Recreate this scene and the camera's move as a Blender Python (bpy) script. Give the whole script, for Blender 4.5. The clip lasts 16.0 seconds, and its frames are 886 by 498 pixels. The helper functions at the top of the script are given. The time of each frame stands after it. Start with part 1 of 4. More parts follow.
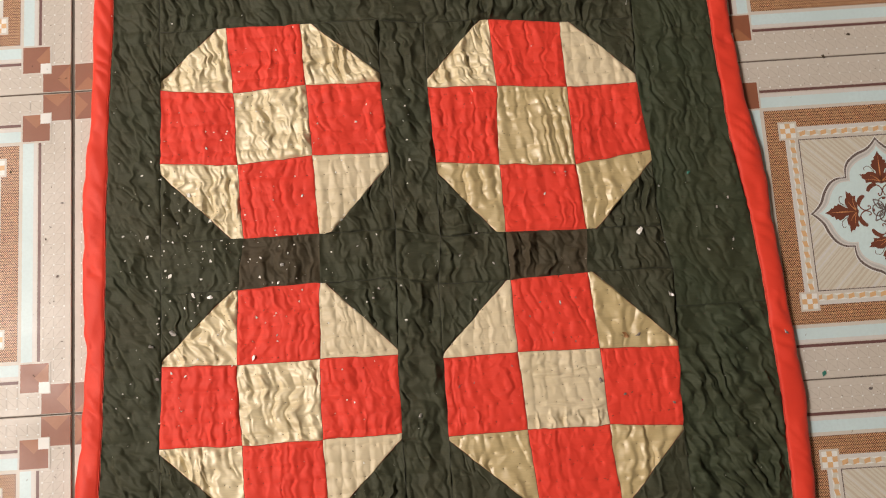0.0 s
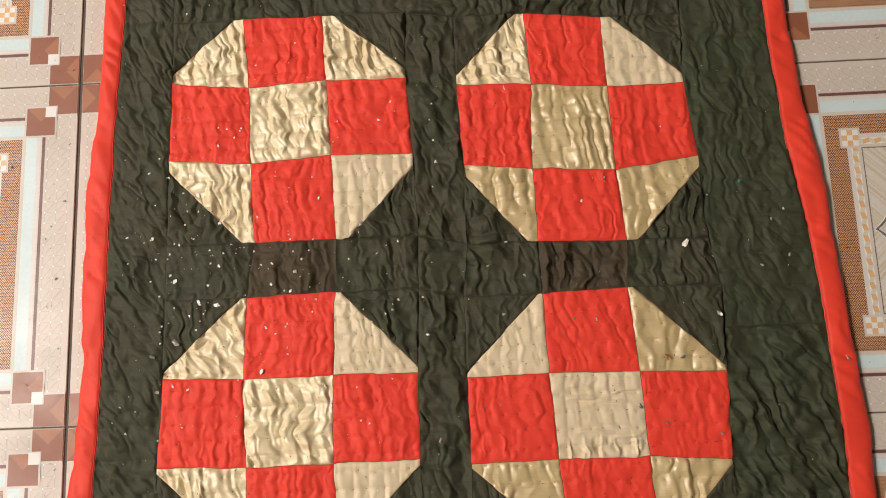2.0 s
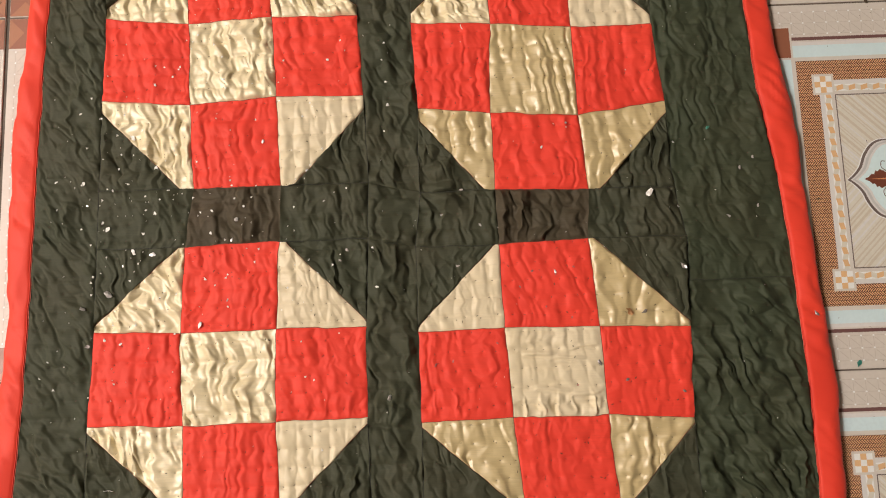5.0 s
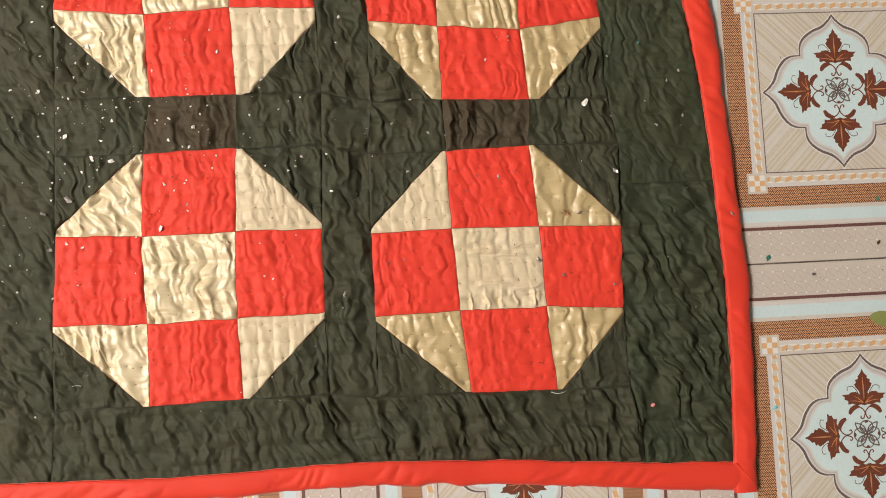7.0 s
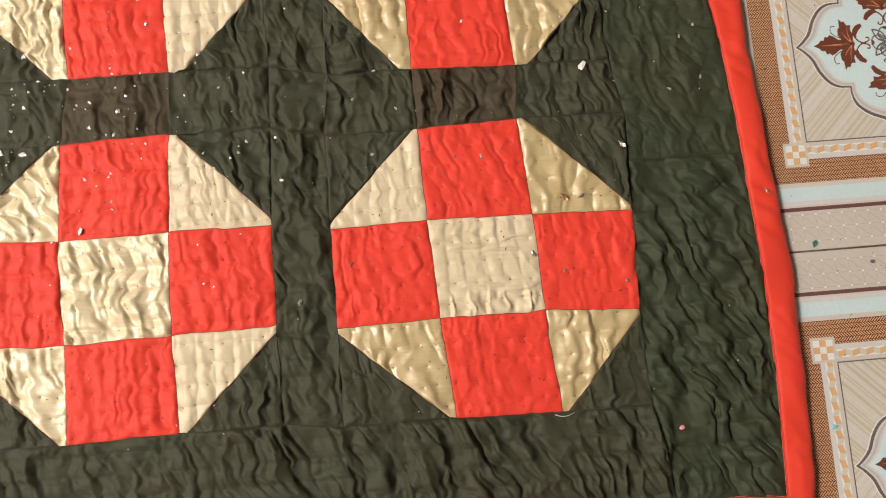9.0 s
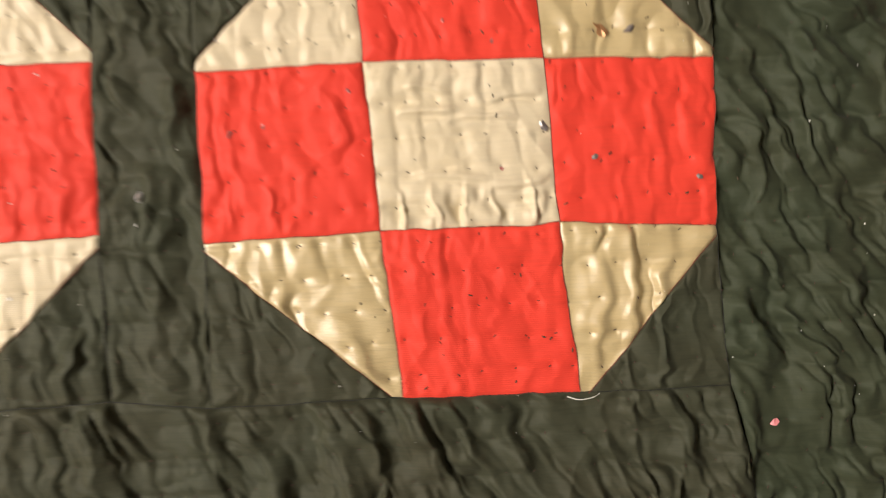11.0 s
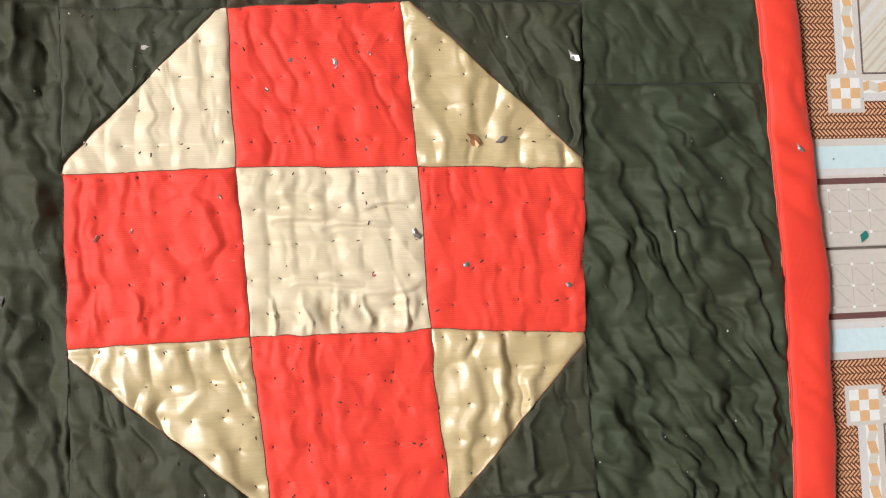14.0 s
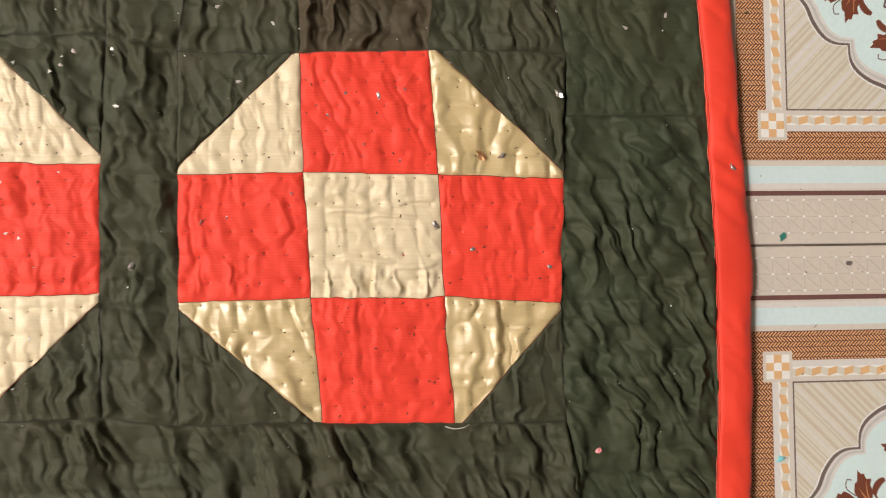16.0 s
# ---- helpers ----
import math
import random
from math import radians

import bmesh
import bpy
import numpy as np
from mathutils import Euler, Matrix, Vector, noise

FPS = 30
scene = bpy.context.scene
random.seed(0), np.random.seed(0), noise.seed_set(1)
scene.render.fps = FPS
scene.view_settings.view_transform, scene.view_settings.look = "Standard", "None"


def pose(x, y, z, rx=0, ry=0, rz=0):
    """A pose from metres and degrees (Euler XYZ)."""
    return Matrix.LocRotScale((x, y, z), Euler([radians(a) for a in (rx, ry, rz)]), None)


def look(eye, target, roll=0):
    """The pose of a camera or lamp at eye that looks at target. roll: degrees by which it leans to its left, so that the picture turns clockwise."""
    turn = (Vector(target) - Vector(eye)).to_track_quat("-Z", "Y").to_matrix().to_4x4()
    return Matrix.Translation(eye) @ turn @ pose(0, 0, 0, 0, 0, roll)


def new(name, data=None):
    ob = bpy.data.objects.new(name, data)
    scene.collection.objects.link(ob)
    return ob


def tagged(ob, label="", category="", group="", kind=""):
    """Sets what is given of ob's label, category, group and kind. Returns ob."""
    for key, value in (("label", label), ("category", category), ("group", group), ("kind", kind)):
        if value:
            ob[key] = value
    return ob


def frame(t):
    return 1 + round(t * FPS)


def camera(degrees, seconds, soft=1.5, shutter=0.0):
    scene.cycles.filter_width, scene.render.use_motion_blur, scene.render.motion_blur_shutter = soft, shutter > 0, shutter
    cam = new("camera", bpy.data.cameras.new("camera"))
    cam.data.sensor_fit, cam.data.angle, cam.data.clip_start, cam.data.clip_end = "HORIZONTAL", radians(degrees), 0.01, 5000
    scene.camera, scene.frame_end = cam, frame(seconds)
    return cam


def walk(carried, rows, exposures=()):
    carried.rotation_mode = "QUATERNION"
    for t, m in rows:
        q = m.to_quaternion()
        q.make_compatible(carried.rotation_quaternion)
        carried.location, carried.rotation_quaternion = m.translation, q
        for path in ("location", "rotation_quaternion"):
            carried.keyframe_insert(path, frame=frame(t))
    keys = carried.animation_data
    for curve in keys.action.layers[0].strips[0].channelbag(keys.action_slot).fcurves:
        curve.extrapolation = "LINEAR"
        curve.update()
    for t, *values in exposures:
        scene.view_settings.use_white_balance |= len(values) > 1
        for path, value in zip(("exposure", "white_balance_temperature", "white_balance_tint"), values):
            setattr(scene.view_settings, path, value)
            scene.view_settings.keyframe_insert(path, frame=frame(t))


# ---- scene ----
cam = camera(59.00, 16.0, soft=1.0, shutter=0.5)
PATH = [
    (0, (-0.0012, 0.2235, 0.9513), (0.0062, 0.4963, -1.0300), -2.13),
    (0.5, (-0.0131, 0.2182, 0.9265), (0.0189, 0.4912, -1.0545), 1.70),
    (1, (-0.0150, 0.2191, 0.9168), (0.0041, 0.5050, -1.0625), 0.22),
    (1.5, (-0.0129, 0.2264, 0.8983), (-0.0379, 0.5398, -1.0768), -7.07),
    (2, (-0.0039, 0.2175, 0.8741), (-0.0560, 0.5542, -1.0967), -11.12),
    (2.5, (-0.0033, 0.2125, 0.8629), (-0.0632, 0.5472, -1.1080), -12.49),
    (3, (0.0081, 0.2075, 0.8458), (-0.0519, 0.5427, -1.1250), -12.50),
    (3.5, (0.0256, 0.1996, 0.8353), (0.0065, 0.5220, -1.1384), -5.87),
    (3.7, (0.0297, 0.2010, 0.8274), (0.0134, 0.5006, -1.1500), -5.52),
    (5.8, (0.0144, 0.1592, 0.8200), (0.0429, 0.4363, -1.1605), 3.92),
    (6, (0.0117, 0.1421, 0.8253), (0.0822, 0.4030, -1.1564), 12.80),
    (6.5, (0.0165, 0.1543, 0.8526), (0.1357, 0.2846, -1.1396), 39.94),
    (7, (0.0063, 0.1430, 0.8707), (0.1596, 0.2782, -1.1188), 45.87),
    (7.5, (0.0130, 0.1416, 0.8641), (0.1305, 0.2988, -1.1263), 32.64),
    (8, (0.0300, 0.1238, 0.8227), (0.1283, 0.3210, -1.1651), 17.94),
    (8.5, (0.0541, 0.1133, 0.7727), (0.1439, 0.3378, -1.2126), 14.29),
    (8.7, (0.0593, 0.1043, 0.7519), (0.1477, 0.3598, -1.2298), 13.43),
    (10.8, (0.0964, 0.1188, 0.4778), (0.1535, 0.1842, -1.5203), 38.45),
    (11, (0.1007, 0.1162, 0.4303), (0.1976, 0.1416, -1.5672), 72.31),
    (11.5, (0.1131, 0.1282, 0.3888), (0.2914, 0.0766, -1.6026), 103.03),
    (12, (0.1231, 0.1483, 0.4183), (0.3029, 0.1599, -1.5736), 82.89),
    (12.5, (0.1295, 0.1707, 0.4255), (0.3278, 0.2356, -1.5636), 68.58),
    (13, (0.1349, 0.1683, 0.4253), (0.3420, 0.2547, -1.5621), 64.63),
    (13.5, (0.1406, 0.1715, 0.4324), (0.3631, 0.2482, -1.5537), 68.71),
    (14, (0.1451, 0.1586, 0.4379), (0.3683, 0.2397, -1.5480), 67.85),
    (14.5, (0.1478, 0.1513, 0.4627), (0.3726, 0.2377, -1.5227), 66.97),
    (15, (0.1516, 0.1508, 0.5009), (0.3591, 0.2342, -1.4866), 66.50),
    (15.5, (0.1481, 0.1482, 0.5292), (0.3207, 0.2287, -1.4617), 64.03),
    (16, (0.1374, 0.1497, 0.5811), (0.2999, 0.2114, -1.4113), 68.65),
]
EXPOSURES = [(0, -0.37, 6600, 10), (3.5, -0.28, 6650, 11), (7, -0.09, 6500, 9), (8.7, -0.06, 6450, 9), (11, 0.13, 6500, 9), (11.5, 0.18, 5650, 6), (12, 0.26, 5550, 6), (12.5, 0.29, 5620, 6.5), (14.5, 0.28, 5850, 7), (16, 0.10, 6450, 9)]
walk(cam, [(t, look(eye, target, roll)) for t, eye, target, roll in PATH], EXPOSURES)

# ---- light: an added area lamp above an assumed, unseen ceiling opening ----
OPEN_X, OPEN_Y, OPEN_W, CEILING = -3.6, 0.50, 1.5, 4.2
world = bpy.data.worlds.new("sky")
scene.world = world
world.use_nodes = True
wn = world.node_tree.nodes
sky = wn.new("ShaderNodeTexSky")
sky.sky_type, sky.sun_disc = "NISHITA", False
sky.sun_elevation, sky.sun_rotation = radians(40), radians(-110)
world.node_tree.links.new(sky.outputs[0], wn["Background"].inputs[0])
wn["Background"].inputs[1].default_value = 0.004
added_key_lamp = new("added_key_lamp", bpy.data.lights.new("added_key_lamp", "AREA"))
added_key_lamp.data.shape, added_key_lamp.data.size, added_key_lamp.data.size_y = "RECTANGLE", OPEN_W, OPEN_W
added_key_lamp.data.energy, added_key_lamp.data.color = 515.0, (1.0, 0.895, 0.825)
added_key_lamp.matrix_world = pose(OPEN_X, OPEN_Y, CEILING + 0.05)


# ---- materials ----
def nodes_of(name):
    m = bpy.data.materials.new(name)
    m.use_nodes = True
    t = m.node_tree
    return m, t, t.nodes["Principled BSDF"]


def add(t, kind, **values):
    n = t.nodes.new(kind)
    for k, v in values.items():
        n.inputs[k].default_value = v
    return n


def mixed(t, fac, a, b, how="MIX"):
    n = t.nodes.new("ShaderNodeMix")
    n.data_type, n.blend_type = "RGBA", how
    for value, slot in ((fac, 0), (a, 6), (b, 7)):
        if isinstance(value, (int, float)):
            n.inputs[slot].default_value = value
        elif isinstance(value, tuple):
            n.inputs[slot].default_value = (*value, 1)
        else:
            t.links.new(value, n.inputs[slot])
    return n.outputs[2]


def ramp(t, source, low, high):
    n = add(t, "ShaderNodeMapRange", **{"From Min": low, "From Max": high})
    t.links.new(source, n.inputs["Value"])
    return n.outputs[0]


def cloth(name, colour, other, rough, spec, sheen, pitch, ribs=0.0, weave=0.5, dust=0.0, slub_dark=0.80, rough_spread=0.0, lustre=0.0):
    """Woven cloth: broad tone drift, thread-scale grain, and a weave relief of the given pitch in metres."""
    m, t, p = nodes_of(name)
    at = t.nodes.new("ShaderNodeTexCoord").outputs["Object"]
    broad = add(t, "ShaderNodeTexNoise", Scale=16.0, Detail=4.0)
    fine = add(t, "ShaderNodeTexNoise", Scale=420.0, Detail=3.0)
    slub = t.nodes.new("ShaderNodeMapping")
    slub.inputs["Scale"].default_value = (60.0, 900.0, 60.0)
    streak = add(t, "ShaderNodeTexNoise", Scale=1.0, Detail=2.0)
    for n in (broad, fine):
        t.links.new(at, n.inputs["Vector"])
    t.links.new(at, slub.inputs["Vector"])
    t.links.new(slub.outputs[0], streak.inputs["Vector"])
    base = mixed(t, ramp(t, broad.outputs[0], 0.35, 0.68), colour, other)
    base = mixed(t, ramp(t, streak.outputs[0], 0.45, 0.85), base, tuple(slub_dark * c for c in colour))
    if dust:
        speck = add(t, "ShaderNodeTexNoise", Scale=150.0, Detail=2.0)
        t.links.new(at, speck.inputs["Vector"])
        fac = ramp(t, speck.outputs[0], 0.62, 0.80)
        base = mixed(t, mixed(t, dust, (0.0, 0.0, 0.0), fac), base, (0.45, 0.42, 0.36))
    t.links.new(base, p.inputs["Base Color"])
    waves = []
    for way in ("X", "Y"):
        w = add(t, "ShaderNodeTexWave", Scale=0.314 / pitch, Distortion=0.6, Detail=1.0)
        w.bands_direction = way
        t.links.new(at, w.inputs["Vector"])
        waves.append(w.outputs["Fac"])
    woven = mixed(t, 0.5 + 0.5 * ribs, waves[1], waves[0])
    relief = mixed(t, 0.35, woven, fine.outputs[0])
    b = add(t, "ShaderNodeBump", Strength=weave, Distance=0.00025)
    t.links.new(relief, b.inputs["Height"])
    t.links.new(b.outputs[0], p.inputs["Normal"])
    p.inputs["Roughness"].default_value = rough
    if rough_spread:
        rr = add(t, "ShaderNodeMapRange", **{"From Min": 0.3, "From Max": 0.7, "To Min": rough - rough_spread, "To Max": rough + rough_spread})
        t.links.new(mixed(t, 0.5, streak.outputs[0], fine.outputs[0]), rr.inputs["Value"])
        t.links.new(rr.outputs[0], p.inputs["Roughness"])
    p.inputs["Specular IOR Level"].default_value = spec
    top = max(colour)
    p.inputs["Specular Tint"].default_value = (*(0.75 + 0.25 * c / top for c in colour), 1)
    p.inputs["Coat Weight"].default_value, p.inputs["Coat Roughness"].default_value = lustre, 0.36
    p.inputs["Sheen Weight"].default_value = sheen
    p.inputs["Sheen Roughness"].default_value = 0.45
    return m


def glaze(name, colour, rough=0.36, stain=0.08):
    """Printed and glazed ceramic with faint dirt."""
    m, t, p = nodes_of(name)
    at = t.nodes.new("ShaderNodeNewGeometry").outputs["Position"]
    dirt = add(t, "ShaderNodeTexNoise", Scale=11.0, Detail=6.0, Roughness=0.65)
    grain = add(t, "ShaderNodeTexNoise", Scale=260.0, Detail=3.0)
    for n in (dirt, grain):
        t.links.new(at, n.inputs["Vector"])
    base = mixed(t, ramp(t, dirt.outputs[0], 0.45, 0.80), colour, tuple(c * k for c, k in zip(colour, (1 - stain, 1 - 1.15 * stain, 1 - 1.4 * stain))))
    base = mixed(t, ramp(t, grain.outputs[0], 0.40, 0.75), base, tuple(0.93 * c for c in colour))
    t.links.new(base, p.inputs["Base Color"])
    r = add(t, "ShaderNodeMapRange", **{"From Min": 0.3, "From Max": 0.8, "To Min": rough, "To Max": rough + 0.3})
    t.links.new(dirt.outputs[0], r.inputs["Value"])
    t.links.new(r.outputs[0], p.inputs["Roughness"])
    b = add(t, "ShaderNodeBump", Strength=0.12, Distance=0.0004)
    t.links.new(grain.outputs[0], b.inputs["Height"])
    t.links.new(b.outputs[0], p.inputs["Normal"])
    return m


def simple(name, colour, rough, metal=0.0, spread=0.15):
    m, t, p = nodes_of(name)
    at = t.nodes.new("ShaderNodeTexCoord").outputs["Object"]
    n = add(t, "ShaderNodeTexNoise", Scale=600.0, Detail=2.0)
    t.links.new(at, n.inputs["Vector"])
    t.links.new(mixed(t, n.outputs[0], tuple(c * (1 - spread) for c in colour), tuple(min(1, c * (1 + spread)) for c in colour)), p.inputs["Base Color"])
    p.inputs["Roughness"].default_value, p.inputs["Metallic"].default_value = rough, metal
    return m


RED = cloth("red_cotton", (0.76, 0.058, 0.035), (0.69, 0.048, 0.030), 0.58, 0.28, 0.06, 0.0011, ribs=-0.9, weave=0.35, slub_dark=0.90)
RED_BIND = cloth("red_binding_cotton", (0.76, 0.056, 0.030), (0.68, 0.047, 0.027), 0.55, 0.30, 0.10, 0.0007, weave=0.25, slub_dark=0.93)
GREEN = cloth("dark_olive_cotton", (0.043, 0.048, 0.029), (0.048, 0.047, 0.028), 0.64, 0.24, 0.02, 0.0006, weave=0.25, dust=0.03)
FOREST = cloth("dark_green_cotton", (0.039, 0.049, 0.028), (0.045, 0.050, 0.028), 0.64, 0.24, 0.02, 0.0006, weave=0.25, dust=0.03)
BROWN = cloth("dark_brown_cotton", (0.060, 0.046, 0.028), (0.054, 0.047, 0.029), 0.64, 0.24, 0.02, 0.0006, weave=0.25, dust=0.03)
CREAM = cloth("plain_cream_cotton", (0.69, 0.60, 0.42), (0.63, 0.54, 0.36), 0.44, 0.45, 0.06, 0.0010, ribs=-0.7, weave=0.30, slub_dark=0.90)
SATIN = cloth("cream_satin", (0.76, 0.66, 0.43), (0.69, 0.585, 0.365), 0.44, 1.0, 0.02, 0.0008, ribs=-0.8, weave=0.34, rough_spread=0.09, lustre=0.5)
GOLD = cloth("gold_satin", (0.56, 0.450, 0.240), (0.50, 0.395, 0.195), 0.39, 1.0, 0.02, 0.0008, ribs=-0.8, weave=0.32, rough_spread=0.09, lustre=0.5)
DARK = (GREEN, FOREST, BROWN)
BACKING = cloth("dark_backing_cotton", (0.020, 0.020, 0.014), (0.024, 0.020, 0.014), 0.7, 0.2, 0.0, 0.0008)
THREAD = simple("brown_thread", (0.06, 0.03, 0.02), 0.7)
PINK_THREAD = simple("pink_thread", (0.82, 0.17, 0.12), 0.6)
SEAM_SHADE = simple("dark_red_seam_shade", (0.16, 0.035, 0.018), 0.7)
DARK_THREAD = simple("black_green_thread", (0.012, 0.013, 0.009), 0.7)
FOIL = simple("silver_foil", (0.66, 0.65, 0.64), 0.30, 0.6)
DULL = simple("dull_flake", (0.46, 0.42, 0.40), 0.5, 0.2, 0.4)
PAPER = simple("white_paper_flake", (0.85, 0.84, 0.80), 0.6)
GREY_FOIL = simple("grey_foil", (0.24, 0.21, 0.20), 0.4, 0.4)
ROSE_FOIL = simple("rose_foil", (0.42, 0.13, 0.12), 0.35, 0.3)
GOLD_FOIL = simple("copper_foil", (0.46, 0.24, 0.11), 0.35, 0.5)
TEAL_FOIL = simple("teal_foil", (0.05, 0.25, 0.20), 0.35, 0.3)
CYAN_FOIL = simple("cyan_foil", (0.25, 0.68, 0.74), 0.3, 0.2)
PINK_FOIL = simple("pink_foil", (0.90, 0.32, 0.34), 0.35, 0.1)
SOIL = simple("brown_dirt", (0.07, 0.05, 0.03), 0.9)
SCREED = cloth("grey_joint_cement", (0.11, 0.092, 0.078), (0.19, 0.16, 0.135), 0.9, 0.2, 0.0, 0.004)

PAINT = glaze("cream_wall_paint", (0.32, 0.285, 0.235), 0.6)
TILE_INKS = [glaze(*a) for a in (
    ("cream_glaze", (0.590, 0.550, 0.495)), ("plum_line_glaze", (0.15, 0.07, 0.065)), ("pale_blue_glaze", (0.59, 0.745, 0.78)),
    ("lilac_white_glaze", (0.640, 0.635, 0.620)), ("weave_brown_glaze", (0.11, 0.036, 0.018)), ("weave_orange_glaze", (0.72, 0.43, 0.24)),
    ("beige_glaze", (0.610, 0.580, 0.530)), ("cube_orange_glaze", (0.69, 0.44, 0.22)), ("white_glaze", (0.77, 0.79, 0.78)),
    ("panel_cream_glaze", (0.625, 0.605, 0.525)), ("panel_tan_glaze", (0.555, 0.500, 0.405)), ("medallion_white_glaze", (0.61, 0.775, 0.80)),
    ("outline_umber_glaze", (0.145, 0.112, 0.102)), ("leaf_brown_glaze", (0.16, 0.048, 0.027)), ("vein_orange_glaze", (0.64, 0.30, 0.13)),
    ("corner_brown_glaze", (0.27, 0.10, 0.055)), ("corner_tan_glaze", (0.36, 0.15, 0.075)), ("lattice_line_glaze", (0.50, 0.455, 0.40)),
    ("grey_line_glaze", (0.50, 0.51, 0.50)), ("tile_clay", (0.42, 0.30, 0.22)))]
INK = {n: i for i, n in enumerate("cream plum blue lilac weave orange beige cube white panel tan medal umber leaf vein corner cornerlight lattice shade clay".split())}


# ---- helpers ----
def mesh_of(name, verts, faces, mats, inks=None, smooth=True):
    me = bpy.data.meshes.new(name)
    me.from_pydata(verts, [], faces)
    for m in mats:
        me.materials.append(m)
    if inks is not None:
        me.polygons.foreach_set("material_index", np.asarray(inks, dtype=np.int32))
    me.polygons.foreach_set("use_smooth", np.full(len(me.polygons), smooth))
    me.update()
    return me


def part(name, me, parent, label=""):
    ob = new(name, me)
    ob.parent = parent
    return tagged(ob, label) if label else ob


TABLES = [np.random.default_rng(s).random((128, 128)) for s in range(12)]


def drift(x, y, size, seed):
    """Smooth noise from -1 to 1 with features of the given size."""
    t = TABLES[seed % 12]
    x, y = np.asarray(x) / size + 31.7 * seed, np.asarray(y) / size + 17.3 * seed
    i, j = np.floor(x).astype(int), np.floor(y).astype(int)
    u, v = x - i, y - j
    u, v = u * u * u * (u * (6 * u - 15) + 10), v * v * v * (v * (6 * v - 15) + 10)
    g = lambda a, b: t[(i + a) % 128, (j + b) % 128]  # noqa: E731
    return 2 * ((g(0, 0) * (1 - u) + g(1, 0) * u) * (1 - v) + (g(0, 1) * (1 - u) + g(1, 1) * u) * v) - 1


# ---- the floor ----
TILE, THICK = 0.4, 0.009


class Print:
    """Flat glaze shapes laid on one another in thin layers."""

    def __init__(self):
        self.v, self.f, self.m = [], [], []

    def poly(self, points, ink, layer):
        n = len(self.v)
        self.v += [(x, y, 0.00008 * layer) for x, y in points]
        self.f.append(tuple(range(n, n + len(points))))
        self.m.append(INK[ink])

    def rect(self, x0, y0, x1, y1, ink, layer):
        self.poly([(x0, y0), (x1, y0), (x1, y1), (x0, y1)], ink, layer)

    def ring(self, a, b, ink, layer):
        p, q = 0.2 - a, 0.2 - b
        for k in range(4):
            self.poly([turned(x, y, k) for x, y in ((-p, -p), (p, -p), (q, -q), (-q, -q))], ink, layer)

    def stroke(self, points, widths, ink, layer):
        pts = [Vector(p) for p in points]
        sides = []
        for i, p in enumerate(pts):
            d = (pts[min(i + 1, len(pts) - 1)] - pts[max(i - 1, 0)]).normalized()
            n = Vector((-d.y, d.x)) * (widths[i] if isinstance(widths, (list, tuple)) else widths) / 2
            sides.append((tuple(p + n), tuple(p - n)))
        for (a, b), (c, d) in zip(sides, sides[1:]):
            self.poly([b, d, c, a], ink, layer)

    def fan(self, points, ink, layer, centre=(0, 0)):
        for a, b in zip(points, points[1:] + points[:1]):
            self.poly([centre, a, b], ink, layer)


def turned(x, y, k):
    return [(x, y), (-y, x), (-x, -y), (y, -x)][k % 4]


def clipped(points, x0, y0, x1, y1):
    for axis, limit, sign in ((0, x0, 1), (0, x1, -1), (1, y0, 1), (1, y1, -1)):
        out = []
        for p, q in zip(points, points[1:] + points[:1]):
            a, b = sign * (p[axis] - limit), sign * (q[axis] - limit)
            if a >= 0:
                out.append(p)
            if a * b < 0:
                s = a / (a - b)
                out.append((p[0] + s * (q[0] - p[0]), p[1] + s * (q[1] - p[1])))
        points = out
        if len(points) < 3:
            return []
    return points


def curve_through(points, steps=5):
    """Catmull-Rom through the points."""
    out = []
    for i in range(len(points) - 1):
        p = [Vector(points[min(max(i + k, 0), len(points) - 1)]) for k in (-1, 0, 1, 2)]
        for s in range(steps):
            u = s / steps
            out.append(tuple(0.5 * (2 * p[1] + (p[2] - p[0]) * u + (2 * p[0] - 5 * p[1] + 4 * p[2] - p[3]) * u * u + (3 * p[1] - p[0] - 3 * p[2] + p[3]) * u ** 3)))
    return out + [tuple(points[-1])]


